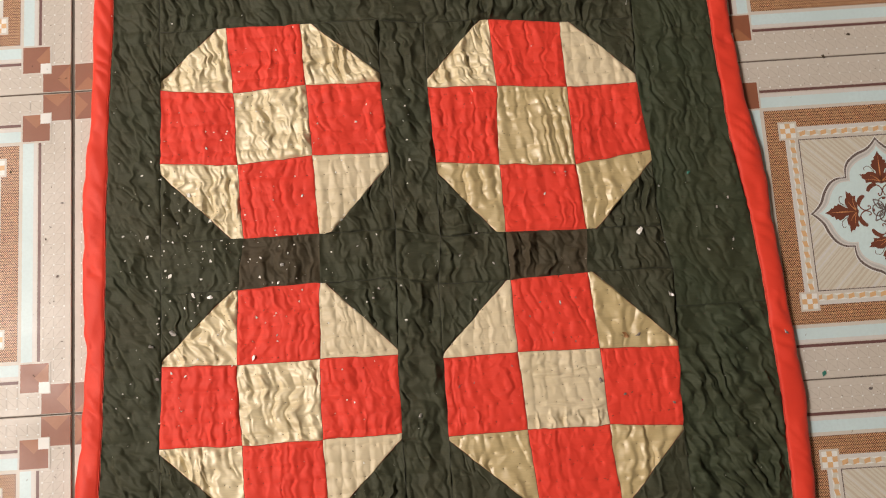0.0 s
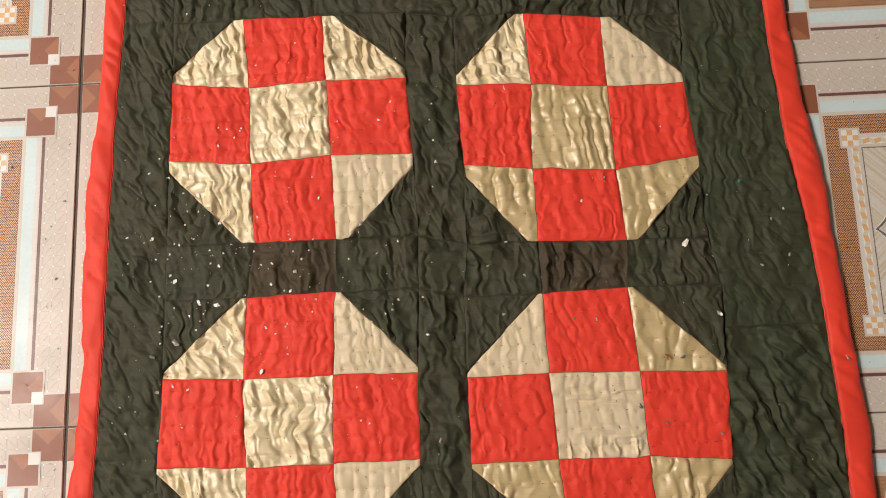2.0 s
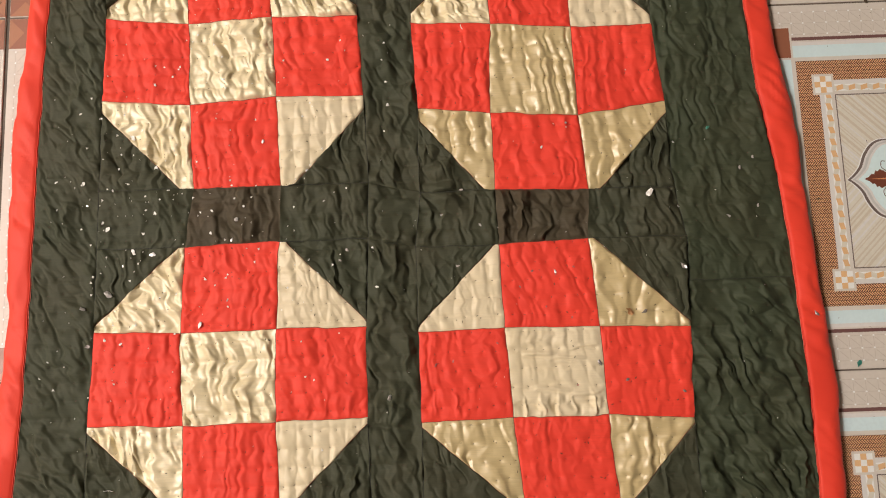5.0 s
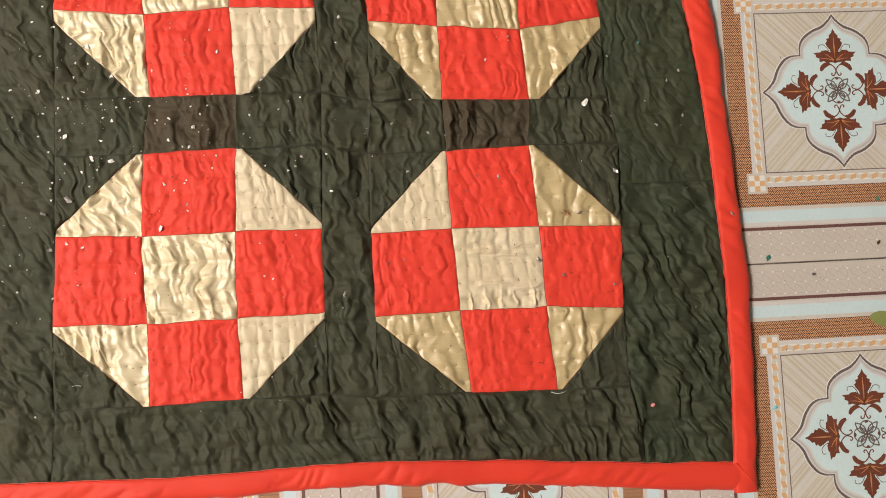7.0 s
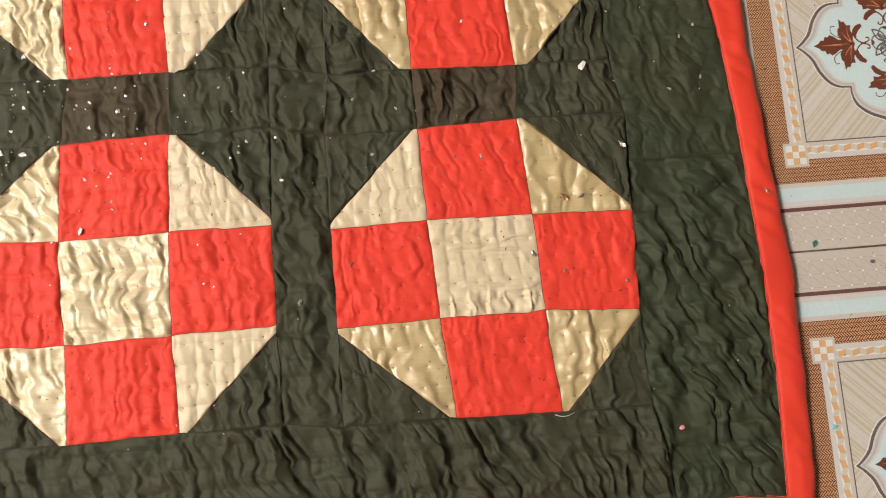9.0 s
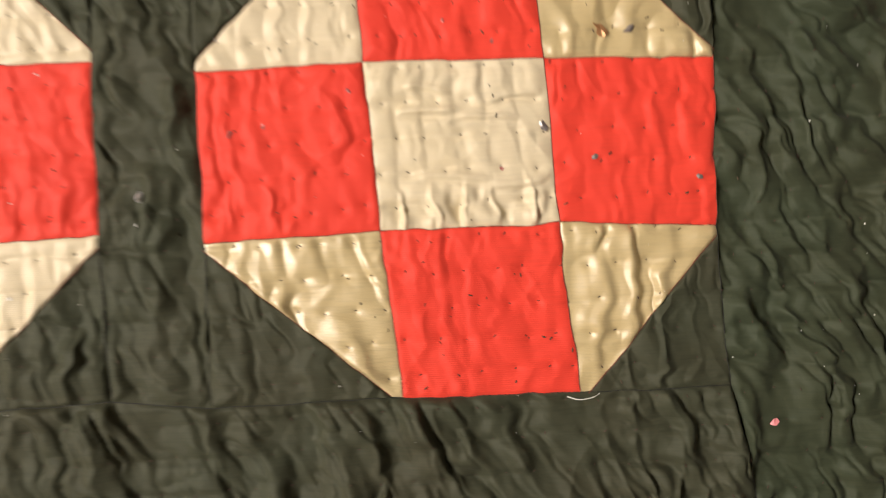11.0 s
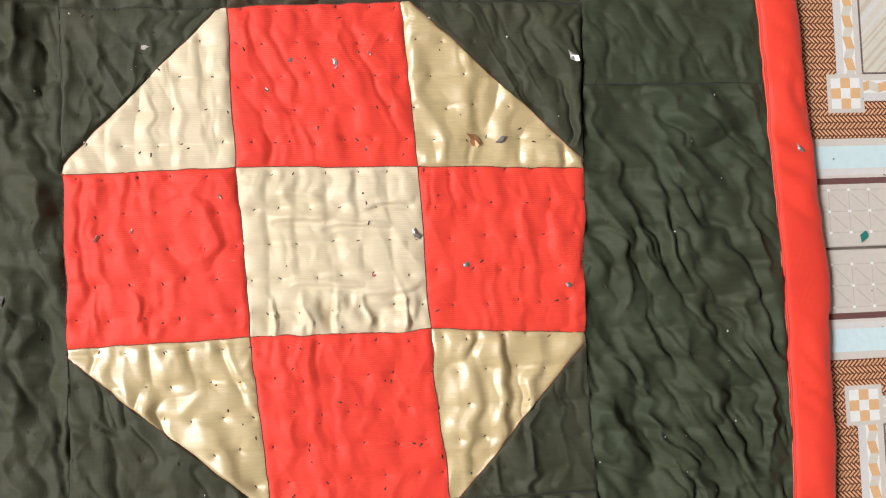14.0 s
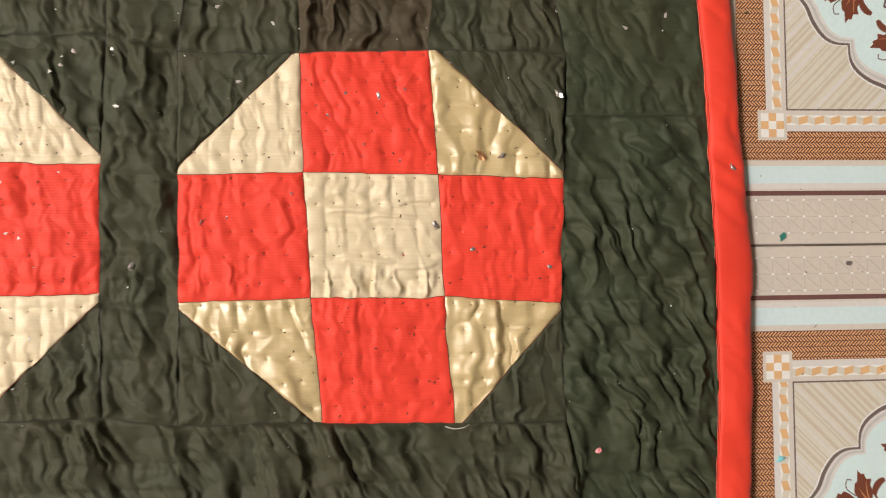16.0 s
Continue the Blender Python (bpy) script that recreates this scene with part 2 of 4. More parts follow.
def tile_mesh(fine=True):
    g = Print()
    rnd = random.Random(4)
    # lattice band along each side
    for k in range(4):
        for row in (0.0095, 0.0222, 0.0350):
            y = -0.2 + row
            g.poly([turned(*p, k) for p in ((-0.160, y - 0.0003), (0.160, y - 0.0003), (0.160, y + 0.0003), (-0.160, y + 0.0003))], "lattice", 1)
        for i in range(26 if fine else 0):
            x = -0.160 + 0.0128 * i
            for r, row in enumerate((0.0095, 0.0222, 0.0350)):
                y = -0.2 + row
                g.poly([turned(x + 0.0012 * math.cos(a), y + 0.0010 * math.sin(a), k) for a in (0, 1.05, 2.09, 3.14, 4.19, 5.24)], "white", 3)
                if r < 2:
                    g.poly([turned(*p, k) for p in ((x - 0.0003, y), (x + 0.0003, y), (x + 0.0003, y + 0.0127), (x - 0.0003, y + 0.0127))], "lattice", 2)
                if r < 2 and i < 25:
                    g.poly([turned(*p, k) for p in ((x + 0.002, y + 0.0108), (x + 0.0015, y + 0.0102), (x + 0.0105, y + 0.0019), (x + 0.0111, y + 0.0025))], "lattice", 2)
    # framing bands
    for a, b, ink in ((0.0385, 0.0422, "plum"), (0.0422, 0.0440, "beige"), (0.0440, 0.0480, "lilac"), (0.0480, 0.0615, "blue"), (0.0615, 0.0660, "beige"), (0.0660, 0.0885, "weave"),
                      (0.0885, 0.0935, "lilac"), (0.0935, 0.1010, "white"), (0.1010, 0.1048, "beige"), (0.1048, 0.1060, "umber")):
        g.ring(a, b, ink, 1)
    # basket weave: slanting herringbone strands
    w, gap, r2 = 0.0019, 0.00092, math.sqrt(0.5)
    n = int(0.28 / w)
    outer, inner = 0.2 - 0.0663, 0.2 - 0.0883
    sides = ((-outer, -outer, outer, -inner), (-outer, inner, outer, outer), (-outer, -inner, -inner, inner), (inner, -inner, outer, inner))
    for j in range(-n, n + 1) if fine else ():
        for i in range(-n // 6 - 2, n // 6 + 3):
            for p0, q0, wp, wq in ((6 * i - j % 6, j, 3, 1), (6 * i - j % 6 + 3, j, 1, 3)):
                c = [((p0 + a * wp) * w + (gap / 2 if a == 0 else -gap / 2), (q0 + b * wq) * w + (gap / 2 if b == 0 else -gap / 2)) for a, b in ((0, 0), (1, 0), (1, 1), (0, 1))]
                pts = [((p - q) * r2, (p + q) * r2) for p, q in c]
                if max(max(abs(x), abs(y)) for x, y in pts) < inner or min(max(abs(x), abs(y)) for x, y in pts) > outer:
                    continue
                for side in sides:
                    cut = clipped(pts, *side)
                    if cut:
                        g.poly(cut, "orange", 2)
    # small cubes round the panel
    for k in range(4):
        count = 15 if fine else 0
        step = 0.197 / 15
        for i in range(count):
            x = -0.0985 + step * i
            y = -0.2 + 0.0935
            q = [(x, y), (x + step * 0.55, y + 0.002), (x + step * 0.55, y + 0.0075), (x, y + 0.0055)]
            g.poly([turned(*p, k) for p in q], "cube", 3)
            q = [(x + step * 0.55, y + 0.002), (x + step, y), (x + step, y + 0.0055), (x + step * 0.55, y + 0.0075)]
            g.poly([turned(*p, k) for p in q], "panel", 2)
    # chequered blocks at the weave's inner corners, stepped frame
    for k in range(4):
        a = -0.2 + 0.0815
        g.poly([turned(*p, k) for p in ((a, a), (a + 0.0235, a), (a + 0.0235, a + 0.0235), (a, a + 0.0235))], "beige", 4)
        for i in range(3):
            for j in range(3):
                x, y = a + 0.0025 + 0.0062 * i, a + 0.0025 + 0.0062 * j
                g.poly([turned(*p, k) for p in ((x, y), (x + 0.0062, y), (x + 0.0062, y + 0.0062), (x, y + 0.0062))], "cube" if (i + j) % 2 else "white", 5)
    # brown corner squares
    for k in range(4):
        for x0, x1, layer in ((0.0, 0.0385, 4), (0.0255, 0.0640, 6)):
            a, b = -0.2 + x0, -0.2 + x1
            e = 0.0022
            g.poly([turned(*p, k) for p in ((a, a), (b, a), (b, b), (a, b))], "beige", layer)
            a, b = (a + (0 if x0 == 0 else e)), b - e
            c = (a + b) / 2
            g.poly([turned(*p, k) for p in ((a, a), (b, a), (b, b), (a, b))], "corner", layer + 1)
            g.poly([turned(*p, k) for p in ((a, a), (b, a), (c, c))], "cornerlight", layer + 2)
        a, b = -0.2 + 0.0265, -0.2 + 0.0395
        g.poly([turned(*p, k) for p in ((a, a), (b, a), (b, b), (a, b))], "white", 9)
    # panel with diagonal stripes
    L = 0.2 - 0.1060
    g.rect(-L, -L, L, L, "panel", 1)
    for k in range(4):
        c = -L
        while c < L:
            w = rnd.choice((0.0016, 0.0026, 0.0040))
            q = clipped([(-1, -1 + c), (1, 1 + c), (1, 1 + c + w), (-1, -1 + c + w)], 0.0, 0.0, L, L)
            if q:
                g.poly([turned(*p, k) for p in q], rnd.choice(("tan", "tan", "tan", "lilac")), 2)
            c += w + rnd.choice((0.0022, 0.0035, 0.0055))
    # scalloped medallion
    half = curve_through([(0.0, 1.0), (0.055, 0.93), (0.15, 0.85), (0.29, 0.79), (0.41, 0.70), (0.465, 0.60), (0.475, 0.475)])
    half += [(y, x) for x, y in half[::-1][1:]]
    shape = [turned(x, y, k) for k in (0, 3, 2, 1) for x, y in half[:-1]][::-1]
    scaled = lambda s: [(x * s * L, y * s * L) for x, y in shape]  # noqa: E731
    g.fan(scaled(0.995), "white", 3)
    g.fan(scaled(0.98), "umber", 4)
    g.fan(scaled(0.942), "lilac", 5)
    g.fan(scaled(0.918), "shade", 6)
    g.fan(scaled(0.885), "lilac", 7)
    g.fan(scaled(0.855), "medal", 8)
    leaf = [(0.0, 0.79), (0.025, 0.735), (0.06, 0.70), (0.052, 0.675), (0.098, 0.655), (0.085, 0.63), (0.112, 0.605), (0.092, 0.56), (0.055, 0.515), (0.05, 0.475), (0.10, 0.515), (0.165, 0.51), (0.19, 0.488), (0.28, 0.485), (0.245, 0.455), (0.25, 0.43), (0.205, 0.41), (0.205, 0.365), (0.15, 0.375), (0.10, 0.352), (0.04, 0.36), (0.0, 0.345)]
    leaf += [(-x, y) for x, y in leaf[::-1][1:-1]]
    leaf = leaf[::-1]
    for k in range(4):
        at = lambda pts: [turned(x * L, y * L, k) for x, y in pts]  # noqa: B023,E731
        g.fan(at(leaf), "leaf", 9, turned(0, 0.45 * L, k))
        for mirror in (1, -1):
            g.stroke(at([(0.0, 0.38), (0.004 * mirror, 0.55), (0.0, 0.72)]), [0.0012, 0.0008, 0.0002], "vein", 10)
            g.stroke(at([(0.01 * mirror, 0.38), (0.08 * mirror, 0.44), (0.13 * mirror, 0.47)]), [0.001, 0.0007, 0.0002], "vein", 10)
            g.stroke(at([(0.01 * mirror, 0.38), (0.10 * mirror, 0.405), (0.19 * mirror, 0.41)]), [0.001, 0.0007, 0.0002], "vein", 10)
            g.stroke(at(curve_through([(0.07 * mirror, 0.50), (0.13 * mirror, 0.58), (0.20 * mirror, 0.575), (0.20 * mirror, 0.535)])), 0.0009, "umber", 9)
            # scroll that opens from a curl by the rosette to a leafy tip
            way = curve_through([(0.052 * mirror, 0.222), (0.062 * mirror, 0.203), (0.044 * mirror, 0.188), (0.020 * mirror, 0.203), (0.004 * mirror, 0.265), (0.050 * mirror, 0.322), (0.110 * mirror, 0.335), (0.168 * mirror, 0.302), (0.200 * mirror, 0.250)])
            wide = [0.0014 + 0.0042 * math.sin(math.pi * min(1, max(0, (i / (len(way) - 1) - 0.66) / 0.36))) ** 0.7 for i in range(len(way))]
            g.stroke(at(way), wide, "leaf", 9)
        blob = [(0.024 * math.cos(t), 0.150 + 0.016 * math.sin(t)) for t in np.linspace(0, math.tau, 9)[:-1]]
        g.fan(at(blob), "leaf", 10, turned(0, 0.150 * L, k))
        loop = [(0.078 * math.cos(t), 0.098 + 0.066 * math.sin(t)) for t in np.linspace(0, math.tau, 21)]
        g.stroke(at(loop), 0.0013, "umber", 9 + k % 2)
        for length, width, thick in ((0.200, 0.042, 0.0015), (0.130, 0.020, 0.0011)):
            lens = [(width * math.sin(math.pi * u) * side, length * u) for side, us in ((1, np.linspace(0, 1, 9)), (-1, np.linspace(1, 0, 9))) for u in us]
            g.stroke(at([((x + y) * 0.7071, (y - x) * 0.7071) for x, y in lens]), thick, "umber", 11)
    # body: bevelled slab, its top just under the print
    e, h = 0.1992, 0.0009
    levels = ((e, -THICK, 0), (e, -h, 0), (e - 0.0003, -0.0003, 0), (e - h, -0.00002, 0))
    n0 = len(g.v)
    for half_width, z, _ in levels:
        g.v += [(-half_width, -half_width, z), (half_width, -half_width, z), (half_width, half_width, z), (-half_width, half_width, z)]
    for r in range(3):
        for c in range(4):
            d = (c + 1) % 4
            g.f.append((n0 + 4 * r + c, n0 + 4 * r + d, n0 + 4 * r + 4 + d, n0 + 4 * r + 4 + c))
            g.m.append(INK["clay"] if r == 0 else INK["cream"])
    g.f.append(tuple(n0 + 12 + c for c in range(4)))
    g.m.append(INK["cream"])
    # keep the print inside the rounded edge
    lim = e - h
    g.v[:n0] = [(min(max(x, -lim), lim), min(max(y, -lim), lim), z) for x, y, z in g.v[:n0]]
    return mesh_of("tile", g.v, g.f, TILE_INKS, g.m, smooth=False)


def slab(x0, y0, x1, y1, z0, z1):
    v = [(x, y, z) for z in (z0, z1) for x, y in ((x0, y0), (x1, y0), (x1, y1), (x0, y1))]
    return v, [(3, 2, 1, 0), (4, 5, 6, 7), (0, 1, 5, 4), (1, 2, 6, 5), (2, 3, 7, 6), (3, 0, 4, 7)]


def closed_room():
    """Assumed plain walls and ceiling, unseen, that close the place; the ceiling is cut for the added lamp."""
    x0, x1, y0, y1, top, th = WEST_END, 3.2, -3.2, 3.4, CEILING, 0.2
    xa, xb, ya, yc = OPEN_X - OPEN_W / 2, OPEN_X + OPEN_W / 2, OPEN_Y - OPEN_W / 2, OPEN_Y + OPEN_W / 2
    walls = {"wall_east": [(x1, y0, x1 + th, y1, -0.1, top)], "wall_north": [(x0 - th, y1, x1 + th, y1 + th, -0.1, top)], "wall_south": [(x0 - th, y0 - th, x1 + th, y0, -0.1, top)],
             "wall_west": [(x0 - th, y0, x0, y1, -0.1, top)],
             "ceiling": [(x0 - th, y0 - th, xa, y1 + th, top, top + 0.15), (xb, y0 - th, x1 + th, y1 + th, top, top + 0.15), (xa, y0 - th, xb, ya, top, top + 0.15), (xa, yc, xb, y1 + th, top, top + 0.15)]}
    for name, boxes in walls.items():
        v, f = [], []
        for a, b, c, d, e, g in boxes:
            n = len(v)
            bv_, bf = slab(a, b, c, d, e, g)
            v += bv_
            f += [tuple(n + i for i in q) for q in bf]
        label = "assumed plain cream ceiling, out of view, cut for the added lamp" if name == "ceiling" else "assumed plain cream painted wall, out of view"
        tagged(new(name, mesh_of(name, v, f, [PAINT], smooth=False)), label, "ceiling" if name == "ceiling" else "wall", kind="structure")


WEST_END = -4.6
closed_room()
floor = tagged(new("floor", mesh_of("floor", *slab(WEST_END - 0.2, -3.4, 3.4, 3.6, -0.12, -0.0018), [SCREED], smooth=False)), "floor of glazed patterned ceramic tiles with dark cement joints", "floor", kind="structure")
TILE_ME, FAR_TILE_ME = tile_mesh(), tile_mesh(False)

# ---- the quilt ----
# Octagon corners (x, y), row by row from the top: 01 02 10 11 12 13 20 21 22 23 31 32
NAMES = "01 02 10 11 12 13 20 21 22 23 31 32".split()
NORTH_WEST = [(-.253, .651), (-.160, .651), (-.337, .575), (-.247, .566), (-.156, .571), (-.063, .568), (-.339, .481), (-.244, .473), (-.151, .480), (-.057, .477), (-.239, .382), (-.146, .381)]
NORTH_EAST = [(.078, .642), (.167, .632), (-.004, .557), (.082, .554), (.169, .5468), (.257, .547), (.000, .461), (.078, .454), (.172, .447), (.265, .460), (.080, .369), (.179, .366)]
SOUTH_WEST = [(-.2485, .3195), (-.149, .3215), (-.341, .233), (-.252, .2295), (-.152, .230), (-.059, .230), (-.345, .1385), (-.248, .135), (-.153, .1365), (-.060, .1385), (-.247, .049), (-.149, .050)]
SOUTH_EAST = [(.0805, .3105), (.1748, .3135), (-.0055, .2223), (.0833, .2235), (.1807, .2220), (.2742, .2187), (-.0050, .1308), (.0885, .1332), (.1838, .1322), (.2702, .1263), (.0955, .0435), (.1915, .0402)]


def octagon(points, blunt):
    o = {n: np.array(p) for n, p in zip(NAMES, points)}
    o["TL"] = np.array((o["10"][0], o["01"][1]))
    o["TR"] = np.array((o["13"][0] + 0.003, o["02"][1]))
    o["BL"] = np.array((o["20"][0], o["31"][1]))
    o["BR"] = np.array((o["23"][0] + 0.003, o["32"][1]))
    for corner, a, b in (("TL", "01", "10"), ("TR", "13", "02"), ("BR", "32", "23"), ("BL", "20", "31")):
        p = o[a] + blunt * (o[corner] - o[a])
        q = o[b] + blunt * (o[corner] - o[b])
        o["h" + corner] = [p, (p + q) / 2, q]
    return o


NW, NE, SW, SE = (octagon(p, k) for p, k in ((NORTH_WEST, 0.14), (NORTH_EAST, 0.13), (SOUTH_WEST, 0.07), (SOUTH_EAST, 0.055)))


def edge_x(ys, xs):
    return lambda y: np.interp(y, ys, xs)


west_x = edge_x((-.06, .08, .12, .20, .31, .44, .55, .668, .76), (-.424, -.417, -.414, -.410, -.4075, -.405, -.402, -.395, -.392))
east_x = edge_x((-.05, .04, .15, .24, .315, .378, .471, .588, .65, .76), (.385, .389, .3895, .386, .3825, .377, .364, .357, .355, .352))
south_y = edge_x((-.43, -.30, -.21, -.12, -.03, .13, .257, .308, .353, .385), (-.022, -.025, -.028, -.025, -.024, -.032, -.042, -.047, -.047, -.050))
TOP_Y = 0.738
ROW, STEP = 0.0182, 0.0165
JIT = np.random.default_rng(5).random((256, 256, 2)) - 0.5
RES = 0.0011


def line(points, n):
    p = np.array(points, float)
    d = np.r_[0, np.cumsum(np.hypot(*np.diff(p, axis=0).T))]
    s = np.linspace(0, d[-1], n)
    return np.stack([np.interp(s, d, p[:, 0]), np.interp(s, d, p[:, 1])], 1), d[-1]


def stitch_near(x, y):
    """Distance to the nearest quilting stitch."""
    best = np.full(np.shape(x), 9.0)
    i0, j0 = np.floor(x / STEP).astype(int), np.floor(y / ROW).astype(int)
    for a in (0, 1):
        for b in (0, 1):
            i, j = i0 + a, j0 + b
            k = JIT[i % 256, j % 256]
            best = np.minimum(best, np.hypot(x - i * STEP - 0.006 * k[..., 0] - 0.0082 * (j % 2), y - j * ROW - 0.003 * k[..., 1]))
    return best


def relief(x, y, rim, rim_u, rim_v, tall, slope, wave, pillow, seed, look_of):
    """Height of the puckered cloth: meandering gathers between the stitch rows, stitch dimples, creases and sunk seams.
    look_of: sideways jog of the gathers, roundness of their tops, creasing, depth of the seams; then the shares of
    even gathers, uneven puffs, sharp ridges and small puckers."""
    jog, puff, creasing, seam_dip, even_share, puff_share, ridge_share, small_share = look_of
    # each strip between two stitch rows slants its gathers and shifts them against the next strip
    r = y / ROW + 0.25 * drift(x, y, 0.03, seed + 8)
    k = np.floor(r)
    f = r - k
    ease = np.clip((f - 0.35) / 0.65, 0, 1)
    ease = ease * ease * (3 - 2 * ease)
    shift = lambda n: drift(0.5 * x, 0.7 * n, 0.021, seed + 5) * 1.3 + 0.6 * drift(x, 5.3 * n, 0.017, seed + 2)  # noqa: E731
    strip = (1 - ease) * shift(k) + ease * shift(k + 1)
    lean = 0.0045 * ((1 - ease) * f + ease * (f - 1.0))
    bend = slope * y + lean + 0.012 * drift(x, y, 0.11, seed) + 0.006 * drift(x, y, 0.042, seed + 1) + 0.8 * jog * strip + 0.25 * jog * drift(0.8 * x, y, 0.008, seed + 2)
    phase = math.pi * (x + bend) / wave
    round_top = np.sqrt(np.sin(phase) ** 2 + 0.03)
    even = 0.5 + 0.5 * np.sin(2 * phase - 0.5 * np.sin(2 * phase))
    # puffs of uneven width with narrow valleys between them
    xs, size = x + 0.9 * bend, 0.80 * wave
    puffs = np.minimum(1.0, 2.1 * np.abs(drift(xs, 0.34 * y, size, seed + 3))) ** 0.8
    small = np.minimum(1.0, 2.1 * np.abs(drift(xs + 0.3 * y, 0.45 * y, 0.62 * size, seed + 9))) ** 0.8
    ridges = 1 - np.minimum(1.0, 1.9 * np.abs(drift(xs - 0.2 * y, 0.30 * y, 1.05 * size, seed + 7))) ** 0.8
    fold = even_share * (puff * round_top + (1 - puff) * even) + puff_share * puffs + ridge_share * ridges + small_share * small
    strong = np.clip(1.15 + 0.55 * drift(x, 0.6 * y, 0.034, seed + 4) + 0.40 * drift(0.8 * x, y, 0.0155, seed + 6), 0.25, 1.9)
    broad = drift(x, 0.7 * y, 0.027, seed + 3)
    row = np.abs(np.sin(math.pi * (y + 0.0012 * drift(x, y, 0.03, seed + 5)) / ROW)) ** 0.7
    col = np.abs(np.sin(math.pi * (x + 0.0020 * drift(x, y, 0.03, seed + 7)) / STEP)) ** 0.7
    z = tall * (strong * fold + 0.30 * broad) + pillow * (0.6 * row + col * (0.4 + 0.6 * row))
    # sharp creases, here and there
    here = np.clip(1.6 * drift(x, y, 0.05, seed + 10) + 0.25, 0, 1)
    crease = (1 - np.abs(drift(x + 0.5 * y, 0.40 * y, 0.015, seed + 8))) ** 7 + 0.8 * (1 - np.abs(drift(x - 0.6 * y, 0.5 * y + 0.2 * x, 0.021, seed + 9))) ** 9
    z = z + creasing * here * crease
    # rows of stitches pull the gathers down a little
    ditch = (y + 0.0022 * drift(x, y, 0.05, seed + 2)) / ROW
    ditch = (ditch - np.round(ditch)) * ROW
    z = z - 0.22 * tall * np.clip(0.5 + 1.1 * drift(x, y, 0.03, seed + 7), 0, 1) * np.exp(-(ditch / 0.0026) ** 2)
    # small tucks along the seams
    tuck = np.exp(-rim_v / 0.008) * np.sin(math.tau * (x + 0.006 * drift(x, y, 0.02, seed + 2)) / 0.0092) + np.exp(-rim_u / 0.006) * np.sin(math.tau * (y + 0.006 * drift(x, y, 0.02, seed + 4)) / 0.0085)
    z = z + 0.00050 * tuck * np.clip(0.4 + drift(x, y, 0.025, seed + 3), 0, 1.2)
    inside = 1 - np.exp(-rim / 0.0024)
    near = stitch_near(x, y)
    z = 0.0022 + (z - z.mean()) * inside - 0.0007 * np.exp(-(near / 0.0042) ** 2) - 0.0006 * np.exp(-(near / 0.0014) ** 2) - seam_dip * np.exp(-rim / 0.0017)
    return 0.0098 + np.maximum(z, -0.0052) + 0.0012 * drift(x, y, 0.14, 3)


def waver(p):
    x, y = p[..., 0], p[..., 1]
    return np.stack([x + 0.0009 * drift(x, y, 0.022, 1) + 0.0004 * drift(x, y, 0.008, 4), y + 0.0009 * drift(x, y, 0.022, 2) + 0.0004 * drift(x, y, 0.008, 5)], -1)


# Per cloth: jog of the gathers, roundness of their tops, creasing, depth of the seams, and the shares of the kinds of fold
DARK_LOOK = (0.0042, 0.60, 0.0007, 0.0012, 0.38, 0.66, 0.56, 0.32)
LOOKS = {"dark_olive_cotton": DARK_LOOK, "dark_green_cotton": DARK_LOOK, "dark_brown_cotton": DARK_LOOK,
         "red_cotton": (0.0024, 0.35, 0.0005, 0.0011, 0.42, 0.50, 0.30, 0.12), "plain_cream_cotton": (0.0026, 0.25, 0.0005, 0.0011, 0.60, 0.30, 0.0, 0.15),
         "cream_satin": (0.0036, 0.35, 0.0008, 0.0011, 0.50, 0.55, 0.40, 0.32), "gold_satin": (0.0034, 0.20, 0.0, 0.0011, 0.48, 0.62, 0.12, 0.06)}
quilt = tagged(new("quilt"), "patchwork quilt, red and cream octagons on dark green, on tiles", "quilt")
threads_v, threads_f = [], []


